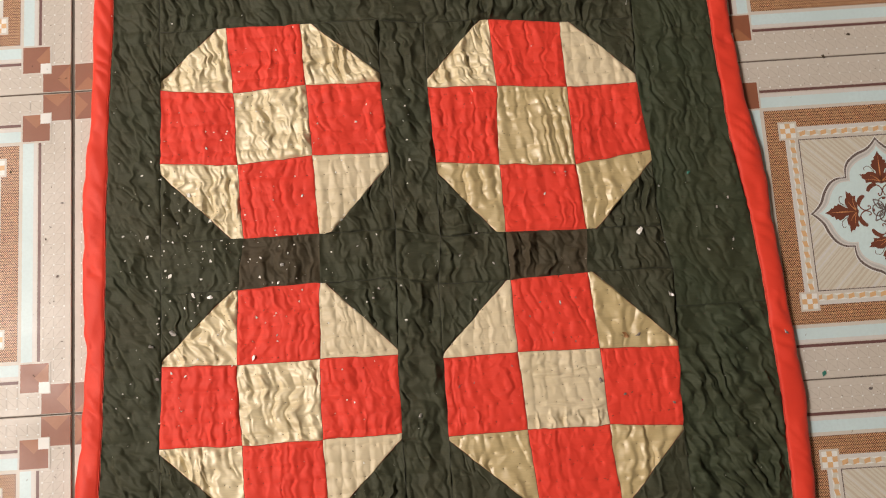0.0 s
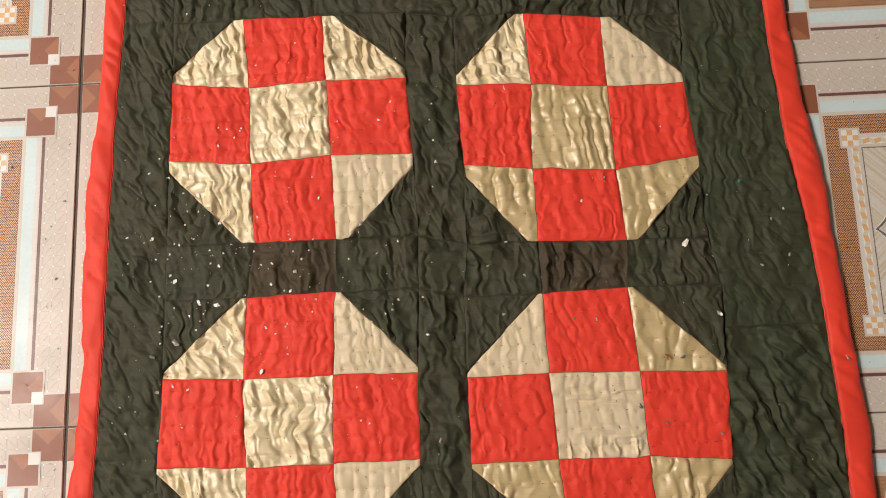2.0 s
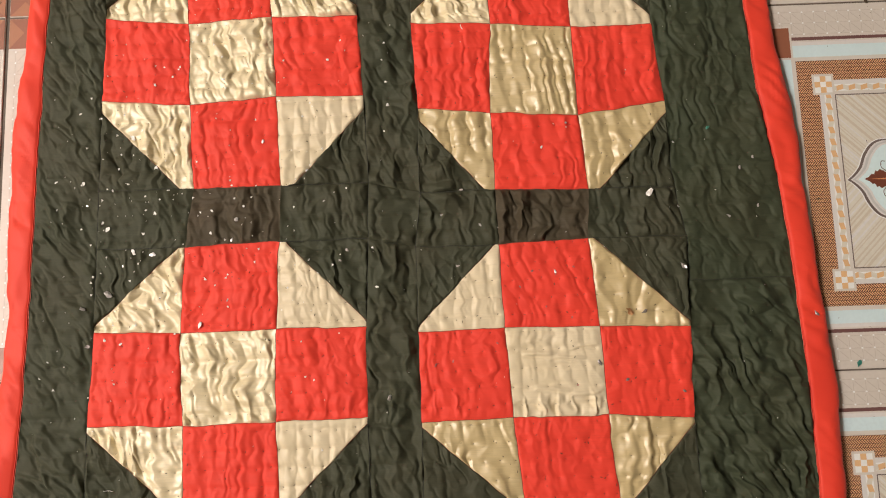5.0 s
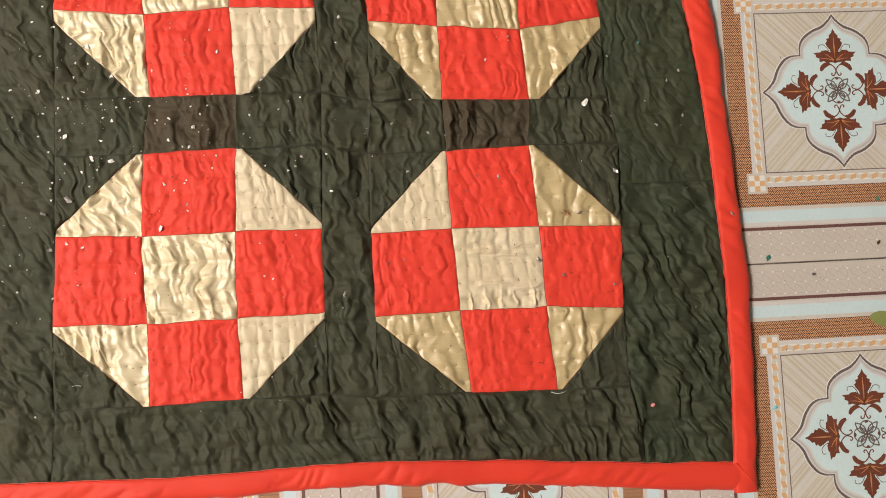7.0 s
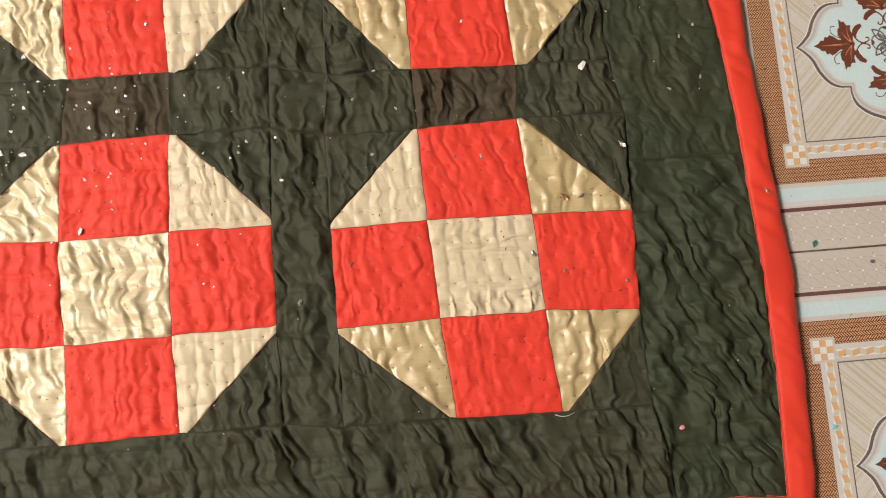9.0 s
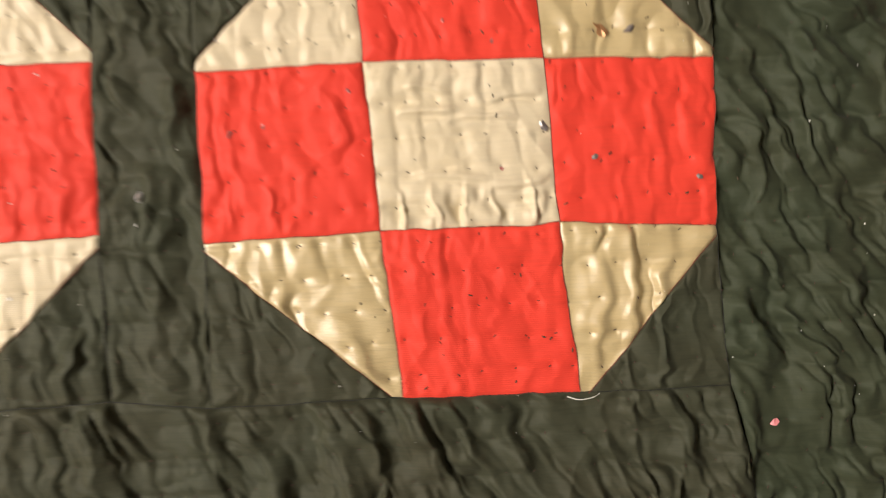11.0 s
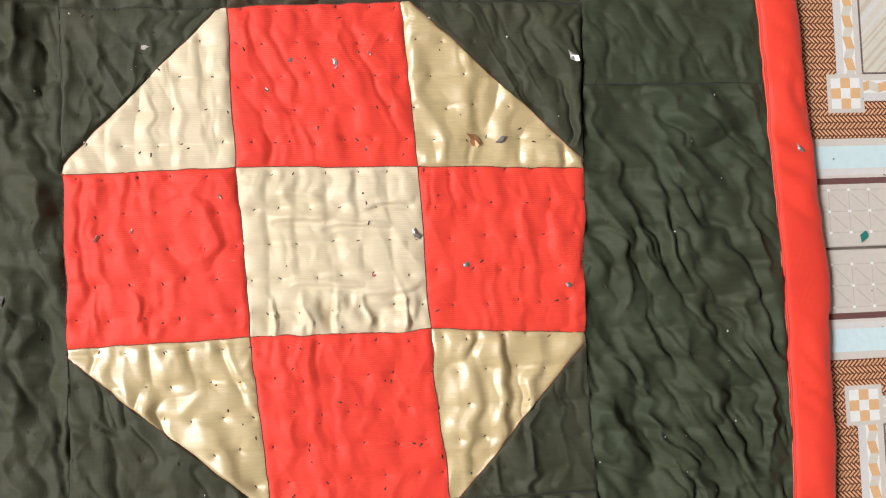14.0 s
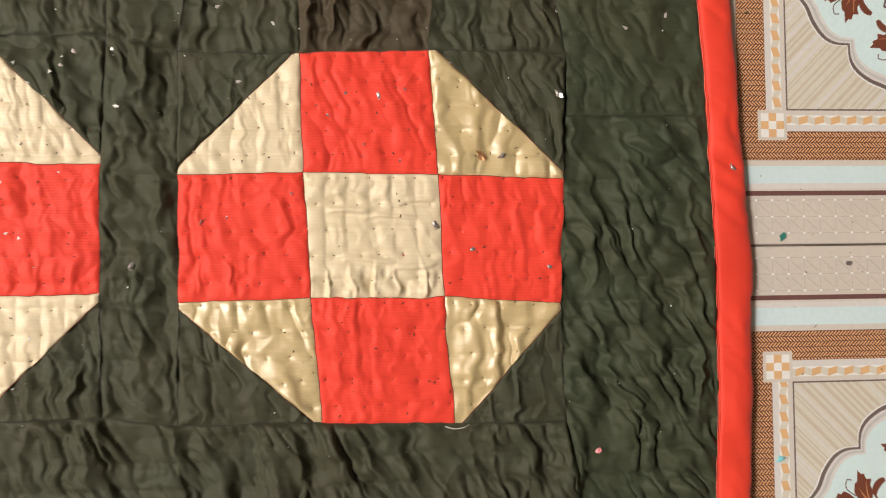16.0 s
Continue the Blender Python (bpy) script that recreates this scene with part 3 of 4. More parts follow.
def patch(name, sides, mat, amp, slope=0.10, wave=0.0165, pillow=0.0004, seed=0, label="", wrinkles=(), puckers=()):
    """A piece of cloth between four sides, each a list of points, in order round it."""
    a, b, c, d = sides
    la, lb, lc, ld = (line(s, 2)[1] for s in sides)
    n, m = max(6, int(max(la, lc) / RES) + 1), max(6, int(max(lb, ld) / RES) + 1)
    A, C = line(a, n)[0], line(c[::-1], n)[0]
    B, D = line(b, m)[0], line(d[::-1], m)[0]
    u, v = np.linspace(0, 1, n)[:, None, None], np.linspace(0, 1, m)[None, :, None]
    P = (1 - v) * A[:, None] + v * C[:, None] + (1 - u) * D[None] + u * B[None]
    P = P - ((1 - u) * (1 - v) * A[0] + u * (1 - v) * A[-1] + (1 - u) * v * C[0] + u * v * C[-1])
    wide = (1 - v[..., 0]) * la + v[..., 0] * lc
    tall = (1 - u[..., 0]) * ld + u[..., 0] * lb
    rim = np.minimum(np.minimum(u[..., 0], 1 - u[..., 0]) * wide, np.minimum(v[..., 0], 1 - v[..., 0]) * tall)
    rim_u, rim_v = np.minimum(u[..., 0], 1 - u[..., 0]) * wide, np.minimum(v[..., 0], 1 - v[..., 0]) * tall
    if mat in DARK:
        # the western half lies smoother
        amp = amp * np.interp(P[..., 0], (-0.40, -0.16, 0.02, 0.30), (0.52, 0.62, 0.95, 1.0))
    z = relief(P[..., 0], P[..., 1], rim, rim_u, rim_v, amp, slope, wave, pillow, seed, LOOKS[mat.name])
    for x0, y0, x1, y1, deep in wrinkles:
        along = np.clip((P[..., 0] - x0) / (x1 - x0), 0, 1)
        off = P[..., 1] - y0 - (y1 - y0) * along - 0.0015 * drift(P[..., 0], P[..., 1], 0.012, seed)
        fade = np.sin(math.pi * along) ** 0.5
        z = z + 1.7 * deep * fade * (0.9 * np.exp(-((off - 0.0022) / 0.0022) ** 2) - 0.8 * np.exp(-(off / 0.0013) ** 2))
    for x0, x1, y0, reach, deep in puckers:
        px, py = P[..., 0], P[..., 1]
        band = np.exp(-((py - y0) / reach) ** 2) * np.clip((px - x0) / 0.008, 0, 1) * np.clip((x1 - px) / 0.008, 0, 1)
        way = px + 0.004 * drift(px, py, 0.012, seed + 3)
        z = z + deep * band * (0.9 - np.minimum(1.0, 2.2 * np.abs(drift(way, 0.25 * py, 0.0088, seed + 4))) ** 0.7 + 0.5 * drift(way, 0.6 * py, 0.0052, seed + 6))
    P = waver(P)
    verts = np.concatenate([P, z[..., None]], -1).reshape(-1, 3)
    i = np.arange(n * m).reshape(n, m)
    faces = np.stack([i[:-1, :-1], i[1:, :-1], i[1:, 1:], i[:-1, 1:]], -1).reshape(-1, 4)
    p0, p1, p2 = verts[faces[len(faces) // 2][:3]]
    if np.cross(p1 - p0, p2 - p0)[2] < 0:
        faces = faces[:, ::-1]
    part(name, mesh_of(name, verts.tolist(), faces.tolist(), [mat]), quilt, label)
    x0, y0 = verts[:, :2].min(0)
    x1, y1 = verts[:, :2].max(0)
    for I in range(int(x0 / STEP) - 1, int(x1 / STEP) + 2):
        for J in range(int(y0 / ROW) - 1, int(y1 / ROW) + 2):
            k = JIT[I % 256, J % 256]
            x, y = I * STEP + 0.006 * k[0] + 0.0082 * (J % 2), J * ROW + 0.003 * k[1]
            if not (x0 < x < x1 and y0 < y < y1):
                continue
            d2 = (verts[:, 0] - x) ** 2 + (verts[:, 1] - y) ** 2
            w = int(d2.argmin())
            if d2[w] < RES * RES:
                lay_thread(x, y, verts[w, 2] + 0.0002, 0.0005 + 0.0005 * abs(k[0]) * 2, 3.0 * k[1])


def lay_thread(x, y, z, half, turn):
    c, s = math.cos(turn), math.sin(turn)
    n, w = len(threads_v), 0.00028
    for a, b, h in ((-1, -1, 0), (1, -1, 0), (1, 1, 0), (-1, 1, 0), (-0.6, 0, 0.0005), (0.6, 0, 0.0005)):
        threads_v.append((x + a * half * c - b * w * s, y + a * half * s + b * w * c, z + h))
    threads_f.extend([(n, n + 1, n + 5, n + 4), (n + 2, n + 3, n + 4, n + 5), (n + 1, n + 2, n + 5), (n + 3, n, n + 4)])


# Cloth kinds: material, gather depth, pillow depth, label
KINDS = {"satin": (SATIN, 0.0055, 0.0001, "shiny cream satin"), "gold": (GOLD, 0.0034, 0.0002, "shiny gold satin"), "plain": (CREAM, 0.0014, 0.0011, "plain cream cotton")}


def block(o, corners, centre, seed, wrinkles=(), puckers=()):
    for k, (name, a, b, c, d) in enumerate((("north", "01", "02", "12", "11"), ("west", "10", "11", "21", "20"), ("east", "12", "13", "23", "22"), ("south", "21", "22", "32", "31"))):
        p = [o[n] for n in (a, b, c, d)]
        patch("red_square", [[p[0], p[1]], [p[1], p[2]], [p[2], p[3]], [p[3], p[0]]], RED, 0.0016 if centre == 'plain' else 0.0024, 0.10, 0.0170, 0.0003, seed + k, "red cotton", puckers=puckers[:1] if name == "west" else ())
    p = [o[n] for n in ("11", "12", "22", "21")]
    mat, amp, pillow, label = KINDS[centre]
    patch("centre_square", [[p[0], p[1]], [p[1], p[2]], [p[2], p[3]], [p[3], p[0]]], mat, amp, 0.14, 0.0175 if mat is GOLD else 0.0165, pillow, seed + 5, label, wrinkles=wrinkles, puckers=puckers[1:])
    for k, (corner, inner, a, b) in enumerate((("TL", "11", "01", "10"), ("TR", "12", "13", "02"), ("BR", "22", "32", "23"), ("BL", "21", "20", "31"))):
        p, h, q = o["h" + corner]
        mat, amp, pillow, label = KINDS[corners[k]]
        patch("corner_triangle", [[o[inner], o[a]], [o[a], p, h], [h, q, o[b]], [o[b], o[inner]]], mat, amp, 0.14, 0.0235 if mat is GOLD else 0.0168, pillow, seed + 6 + k, label)
        patch("dark_triangle", [[o[corner], o[b]], [o[b], q, h], [h, p, o[a]], [o[a], o[corner]]], GREEN, 0.0028 if centre == 'plain' else 0.0050, 0.16, 0.0190, 0.0001, 2)


block(NW, ("satin", "satin", "plain", "satin"), "satin", 1)
block(NE, ("satin", "plain", "gold", "gold"), "gold", 2)
block(SW, ("satin", "plain", "plain", "satin"), "satin", 4)
block(SE, ("plain", "gold", "gold", "gold"), "plain", 7, ((0.100, 0.192, 0.136, 0.193, 0.0016), (0.128, 0.190, 0.165, 0.186, 0.0013), (0.140, 0.197, 0.178, 0.201, 0.0012), (0.104, 0.206, 0.130, 0.203, 0.0008), (0.110, 0.158, 0.150, 0.155, 0.0011), (0.146, 0.151, 0.180, 0.155, 0.0012)),
      ((-0.006, 0.050, 0.147, 0.012, 0.0022), (0.088, 0.186, 0.1425, 0.009, 0.0044)))


def quad(a, b, c, d):
    return [[a, b], [b, c], [c, d], [d, a]]


# sashes between the octagons
for up, low, s in ((NW, SW, 3), (NE, SE, 6)):
    patch("sash", quad(up["BL"], up["31"], low["01"], low["TL"]), GREEN, 0.0054, 0.16, 0.0185, 0.0001, 2)
    patch("sash", quad(up["31"], up["32"], low["02"], low["01"]), BROWN, 0.0052, 0.16, 0.0185, 0.0001, 2, "brownish dark cotton")
    patch("sash", quad(up["32"], up["BR"], low["TR"], low["02"]), GREEN, 0.0054, 0.16, 0.0185, 0.0001, 2)
for left, right, keys, s in ((NW, NE, ("TR 13 23 BR", "BL 20 10 TL"), 8), (SW, SE, ("TR 13 23 BR", "BL 20 10 TL"), 9)):
    l, r = [left[k] for k in keys[0].split()], [right[k] for k in keys[1].split()]
    patch("sash", [l, [l[-1], r[0]], r, [r[-1], l[0]]], GREEN, 0.0058, 0.12, 0.0220, 0.0001, 2)
patch("sash", quad(NW["BR"], NE["BL"], SE["TL"], SW["TR"]), GREEN, 0.0058, 0.12, 0.0220, 0.0001, 2)

# borders
yb = lambda x: np.array((x, float(south_y(x))))  # noqa: E731
west_in = [np.array((-0.336, TOP_Y))] + [o[k] for o in (NW, SW) for k in ("TL", "10", "20", "BL")] + [yb(-0.349)]
west_out = [np.array((float(west_x(y)), y)) for y in np.linspace(float(south_y(-0.42)), TOP_Y, 24)]
patch("west_border", [west_in, [west_in[-1], west_out[0]], west_out, [west_out[-1], west_in[0]]], GREEN, 0.0058, 0.55, 0.0195, 0.0001, 2)
SPLIT = 0.266
east_top = [np.array((0.258, TOP_Y))] + [NE[k] for k in ("TR", "13", "23", "BR")] + [SE["TR"], np.array((0.277, SPLIT))]
east_low = [np.array((0.277, SPLIT)), SE["13"], SE["23"], SE["BR"], np.array((0.283, 0.0)), yb(0.285)]
east_out = lambda a, b: [np.array((float(east_x(y)), y)) for y in np.linspace(a, b, 20)]  # noqa: E731
low_out, top_out = east_out(float(south_y(0.385)), SPLIT), east_out(SPLIT, TOP_Y)
patch("east_border", [east_top, [east_top[-1], top_out[0]], top_out, [top_out[-1], east_top[0]]], FOREST, 0.0028, 0.20, 0.0185, 0.0001, 9, "dark green cotton")
patch("east_border", [east_low, [east_low[-1], low_out[0]], low_out, [low_out[-1], east_low[0]]], FOREST, 0.0060, 0.42, 0.0205, 0.0001, 9, "dark green cotton")
seam = [o[k] for o in (SW, SE) for k in ("BL", "31", "32", "BR")]
foot = [yb(x) for x in np.linspace(0.285, -0.349, 30)]
patch("south_border", [seam, [seam[-1], np.array((0.283, 0.0)), foot[0]], foot, [foot[-1], seam[0]]], GREEN, 0.0058, 0.30, 0.0195, 0.0001, 2)
head = [o[k] for o in (NW, NE) for k in ("TL", "01", "02", "TR")]
patch("north_border", [[west_in[0], east_top[0]], [east_top[0], head[-1]], head[::-1], [head[0], west_in[0]]], GREEN, 0.0054, 0.16, 0.0185, 0.0001, 2)


def binding(name, inner, width, seed, label="red cotton binding", puffy=0.0024):
    """A folded strip rolled over the quilt's edge, from its sewn inner line down to the floor."""
    pts, length = line(inner, int(line(inner, 2)[1] / 0.0018))
    tang = np.gradient(pts, axis=0)
    tang /= np.hypot(*tang.T)[:, None]
    out = np.stack([tang[:, 1], -tang[:, 0]], 1)
    s = np.linspace(0, length, len(pts))
    w = width(pts)
    prof = [(0.0, 0.0094), (0.025, 0.0106), (0.07, 0.0119), (0.15, 0.0124), (0.25, 0.0127), (0.35, 0.0130), (0.45, 0.0132), (0.55, 0.0132), (0.65, 0.0130), (0.75, 0.0125), (0.84, 0.0115), (0.91, 0.0098), (0.96, 0.0074), (0.99, 0.0048), (1.0, 0.0024), (0.985, 0.0004), (0.94, 0.0002)]
    v = []
    for f, z in prof:
        p = pts + out * (w * f)[:, None]
        x, y = p.T
        a = puffy * math.sin(math.pi * min(1.0, f / 0.95)) * (0.35 + 0.9 * f)
        pucker = np.abs(np.sin(math.pi * (s + 1.15 * f * w + 0.030 * drift(s, 0.5 * f * w, 0.045, seed)) / 0.026)) ** 0.8
        strong = np.clip(0.12 + 1.1 * drift(s, f * w * 0.4, 0.055, seed + 3), 0, 1)
        nick = (1 - np.abs(drift(s + 0.9 * f * w, f * w * 0.5, 0.013, seed + 5))) ** 6 * np.clip(drift(s, f * w, 0.06, seed + 6) + 0.3, 0, 1)
        h = z + a * (1.2 * strong * (pucker - 0.6) + 0.8 * drift(x, y, 0.03, seed + 1) - 0.7 * nick) * (z > 0.003)
        edge = (0.0016 * drift(s, 0 * s, 0.035, seed + 2) + 0.0008 * drift(s, 0 * s, 0.012, seed + 4)) * (f > 0.7)
        q = waver(p + out * edge[:, None]) if np.ndim(edge) else waver(p)
        v.append(np.concatenate([q, np.maximum(h, 0.0002)[:, None]], 1))
    V = np.stack(v, 1)
    n, m = V.shape[:2]
    i = np.arange(n * m).reshape(n, m)
    faces = np.stack([i[:-1, :-1], i[:-1, 1:], i[1:, 1:], i[1:, :-1]], -1).reshape(-1, 4)
    f0 = faces[2 * (m - 1) + 4]
    p0, p1, p2 = V.reshape(-1, 3)[f0[:3]]
    if np.cross(p1 - p0, p2 - p0)[2] < 0:
        faces = faces[:, ::-1]
    strip = part(name, mesh_of(name, V.reshape(-1, 3).tolist(), faces.tolist(), [RED_BIND]), quilt, label)
    # sewn ridge along the inner line: a thin fold and the thread beside it
    for nm, off, z, rad, mat in (("sewn_fold", 0.0012, 0.0112, 0.00055, RED_BIND), ("sewing_thread", -0.0002, 0.0113, 0.00022, PINK_THREAD)):
        tv, tf = [], []
        q = waver(pts + out * off)
        zz = z + 0.0004 * drift(s, s * 0, 0.012, seed)
        for k in range(6):
            a = math.tau * k / 6
            tv.append(np.concatenate([q + out * (rad * math.cos(a)), (zz + rad * math.sin(a))[:, None]], 1))
        T = np.stack(tv, 1)
        i = np.arange(T.shape[0] * 6).reshape(-1, 6)
        for r in range(T.shape[0] - 1):
            tf += [(int(i[r, k]), int(i[r, (k + 1) % 6]), int(i[r + 1, (k + 1) % 6]), int(i[r + 1, k])) for k in range(6)]
        part(nm, mesh_of(nm, T.reshape(-1, 3).tolist(), tf, [mat]), strip)


def bump_at(y, c, s):
    return np.exp(-((y - c) / s) ** 2)


corner_w, corner_e = np.array((float(west_x(-0.022)), -0.0215)), np.array((float(east_x(-0.05)), -0.050))
binding("west_binding", (west_out[::-1] + [corner_w + np.array((-0.001, -0.027))]), lambda p: 0.0285 + 0.0030 * np.sin(p[:, 1] * 17 + 1.0), 1, puffy=0.0036)
binding("east_binding", ([corner_e + np.array((-0.001, -0.033))] + low_out + top_out[1:]), lambda p: 0.0285 + 0.0085 * bump_at(p[:, 1], 0.455, 0.05) + 0.0035 * bump_at(p[:, 1], 0.13, 0.06), 4, puffy=0.0032)
south_line = [np.array((x, float(south_y(x)))) for x in np.linspace(-0.424, 0.396, 60)]
binding("south_binding", south_line, lambda p: 0.0265 + 0.006 * np.clip((p[:, 0] - 0.1) / 0.28, 0, 1), 7)
north_line = [np.array((x, TOP_Y)) for x in np.linspace(0.352, -0.392, 40)]
binding("north_binding", north_line, lambda p: np.full(len(p), 0.028), 9)

# mitred fold at the south-east corner of the binding
fold_way = curve_through([(0.3862, -0.0515), (0.3935, -0.0600), (0.4010, -0.0690), (0.4085, -0.0790)], 6)
fv, ff = [], []
for k, (x, y) in enumerate(fold_way):
    u = k / (len(fold_way) - 1)
    for a, (off, z) in enumerate(((-0.0030, 0.0100), (-0.0012, 0.0138), (0.0004, 0.0143), (0.0012, 0.0132), (0.0016, 0.0100))):
        fv.append((x + 0.72 * off, y + 0.69 * off, z - 0.0045 * max(0.0, u - 0.7) / 0.3))
        if k and a:
            n = 5 * k + a
            ff.append((n - 6, n - 1, n, n - 5))
part("mitre_fold", mesh_of("mitre_fold", fv, ff, [RED_BIND]), quilt, "folded red binding corner")

# backing cloth under the patches
bx = [(-0.43, -0.03), (0.395, -0.06), (0.372, 0.74), (-0.40, 0.745)]
bv = [(x, y, z) for z in (0.0006, 0.0022) for x, y in bx]
part("backing", mesh_of("backing", bv, slab(0, 0, 1, 1, 0, 1)[1], [BACKING], smooth=False), quilt, "dark cotton backing")
tagged(part("quilting_stitches", mesh_of("quilting_stitches", threads_v, threads_f, [THREAD]), quilt, "short dark hand stitches"), kind="stuff")


# ---- seam stitches and drawn seam shade ----
SURFACE = bpy.context.evaluated_depsgraph_get()
bpy.context.view_layer.update()
SURFACE.update()


def height_at(x, y):
    hit, place, *_ = scene.ray_cast(SURFACE, Vector((x, y, 0.2)), Vector((0, 0, -1)))
    return place.z if hit else 0.0


def seam_lines(points, pitch=0.0030, half=0.0007):
    pts, length = line(points, max(4, int(line(points, 2)[1] / pitch)))
    pts = waver(pts)
    for k in range(len(pts) - 1):
        d = pts[k + 1] - pts[k]
        lay_thread(pts[k][0], pts[k][1], height_at(*pts[k]) + 0.0001, half, math.atan2(d[1], d[0]))


threads_v, threads_f = [], []
for run in (seam, head, west_in, east_top, east_low, [np.array((0.277, SPLIT)), low_out[-1]], [SW["TL"], SW["01"]], [SW["02"], SW["TR"]], [SE["TL"], SE["01"]], [SE["02"], SE["TR"]],
            [NW["BL"], NW["31"]], [NW["32"], NW["BR"]], [NE["BL"], NE["31"]], [NE["32"], NE["BR"]], [NW["TR"], NW["13"], NW["23"], NW["BR"], SW["TR"], SW["13"], SW["23"], SW["BR"]], [NE["TL"], NE["10"], NE["20"], NE["BL"], SE["TL"], SE["10"], SE["20"], SE["BL"]]):
    seam_lines(run, 0.0026, 0.0013)
tagged(part("seam_lines", mesh_of("seam_lines", threads_v, threads_f, [DARK_THREAD]), quilt, "fine dark seam stitches"), kind="stuff")


# thin dark strips that draw the shade in the octagons' seams
threads_v, threads_f = [], []
for o in (NW, NE, SW, SE):
    for keys in ("01 11 21 31", "02 12 22 32", "10 11 12 13", "20 21 22 23", "01 02", "31 32", "10 20", "13 23"):
        seam_lines([o[k] for k in keys.split()], 0.0021, 0.00125)
    for corner in ("TL", "TR", "BR", "BL"):
        seam_lines(o["h" + corner], 0.0021, 0.00125)
tagged(part("octagon_seams", mesh_of("octagon_seams", threads_v, threads_f, [SEAM_SHADE]), quilt, "thin dark strips drawn along the seams as their shade"), kind="stuff")


# ---- small litter on the quilt and the floor ----
def flake_mesh(name, size, mat, seed, crumple=0.5):
    """A bent, torn scrap of foil or paper with some thickness."""
    r = random.Random(seed)
    n = r.choice((6, 7, 8, 9))
    rim = []
    for k in range(n):
        a = math.tau * (k + r.uniform(-0.3, 0.3)) / n
        d = size * r.uniform(0.26, 0.60)
        rim.append((d * math.cos(a) * 1.25, d * math.sin(a) * 0.8, size * crumple * r.uniform(0.0, 0.35)))
    th = max(0.0002, 0.05 * size)
    v = [(0, 0, size * crumple * r.uniform(0.1, 0.5) + th)] + [(x, y, z + th) for x, y, z in rim] + [(x, y, z) for x, y, z in rim] + [(0, 0, 0)]
    f = []
    for k in range(n):
        j = (k + 1) % n
        f += [(0, 1 + k, 1 + j), (1 + k, 1 + n + k, 1 + n + j, 1 + j), (2 * n + 1, 1 + n + j, 1 + n + k)]
    return mesh_of(name, v, f, [mat], smooth=False)


def strew(name, places, sizes, mats, label, group, seed, crumple=0.5):
    r = random.Random(seed)
    shapes = {}
    for x, y in places:
        key = (r.randrange(4), r.choice(mats), r.choice(sizes))
        if key not in shapes:
            shapes[key] = flake_mesh(name, key[2], key[1], seed * 10 + len(shapes), crumple)
        ob = tagged(new(name, shapes[key]), label, "litter", group)
        ob.matrix_world = pose(x, y, max(height_at(x, y), 0.0006) - 0.0001, 0, 0, r.uniform(0, 360))


WEST = [(-0.316, 0.421), (-0.319, 0.405), (-0.385, 0.393), (-0.354, 0.39), (-0.325, 0.382), (-0.352, 0.367), (-0.357, 0.342), (-0.335, 0.348), (-0.302, 0.316), (-0.279, 0.356), (-0.312, 0.301), (-0.343, 0.291), (-0.292, 0.335), (-0.218, 0.356), (-0.198, 0.325), (-0.185, 0.36), (-0.265, 0.38), (-0.22, 0.333), (-0.257, 0.229), (-0.329, 0.225), (-0.313, 0.22), (-0.226, 0.285), (-0.202, 0.262)]
WEST_BIG = [(-0.279, 0.406), (-0.329, 0.341), (-0.281, 0.313), (-0.193, 0.346), (-0.305, 0.439), (-0.302, 0.316)]
MIDDLE = [(-.077, .376), (-.119, .397), (-.101, .363), (-.078, .310), (-.051, .312), (-.047, .270), (-.085, .299), (-.140, .273), (-.032, .467), (.023, .344), (.044, .370), (.062, .332), (.131, .413), (.138, .279), (.037, .289), (.158, .439)]
EAST = [(.353, .394), (.338, .383), (.271, .414), (.226, .411), (.354, .342), (.322, .332), (.271, .344)]
NORTH = [(-.210, .526), (-.281, .496), (-.263, .506), (-.095, .519), (-.165, .430), (-.033, .493), (-.031, .466), (-.115, .471), (-.361, .467)]
LARGE = [(-.326, .272), (-.353, .258), (-.231, .238), (.240, .359), (.270, .281), (-.037, .156)]
RUSTY = [(.127, .244), (.114, .281), (.138, .277), (.157, .284), (.101, .265), (.153, .232), (.075, .208), (.029, .191), (.155, .163), (.205, .167), (.262, .154), (.011, .188)]
strew("foil_flake", WEST_BIG, (0.0050, 0.0058), (PAPER, PAPER, FOIL), "white foil flake lying on the quilt", "foil flakes", 13)
strew("foil_flake", WEST + NORTH, (0.0024, 0.0030, 0.0038), (PAPER, PAPER, FOIL), "small white foil flake lying on the quilt", "foil flakes", 1)
strew("foil_flake", MIDDLE + EAST, (0.0024, 0.0032, 0.0042), (PAPER, DULL, FOIL), "small pale foil flake lying on the quilt", "foil flakes", 2)
strew("crumpled_flake", LARGE, (0.0066, 0.0080), (FOIL, PAPER), "larger crumpled silver flake lying on the quilt", "crumpled flakes", 3, 1.3)
strew("foil_scrap", RUSTY, (0.0026, 0.0036), (GREY_FOIL, ROSE_FOIL), "tiny dull grey or rose scrap on the quilt", "foil scraps", 4)
strew("copper_scrap", [(.213, .236)], (0.0085,), (GOLD_FOIL,), "crumpled copper foil scrap on gold satin", "", 5)
strew("grey_scrap", [(.228, .235), (.178, .185), (.404, .227)], (0.0058,), (GREY_FOIL,), "dull grey scrap on the quilt", "grey scraps", 6)
strew("pink_scrap", [(.297, .017)], (0.0070,), (PINK_FOIL,), "pink scrap on the dark border", "", 7)
strew("green_scrap", [(.308, .428)], (0.0045,), (TEAL_FOIL,), "small green scrap on the quilt", "", 8)
strew("teal_scrap", [(.448, .175)], (0.0060,), (TEAL_FOIL,), "folded teal foil scrap on the tile joint", "", 9)
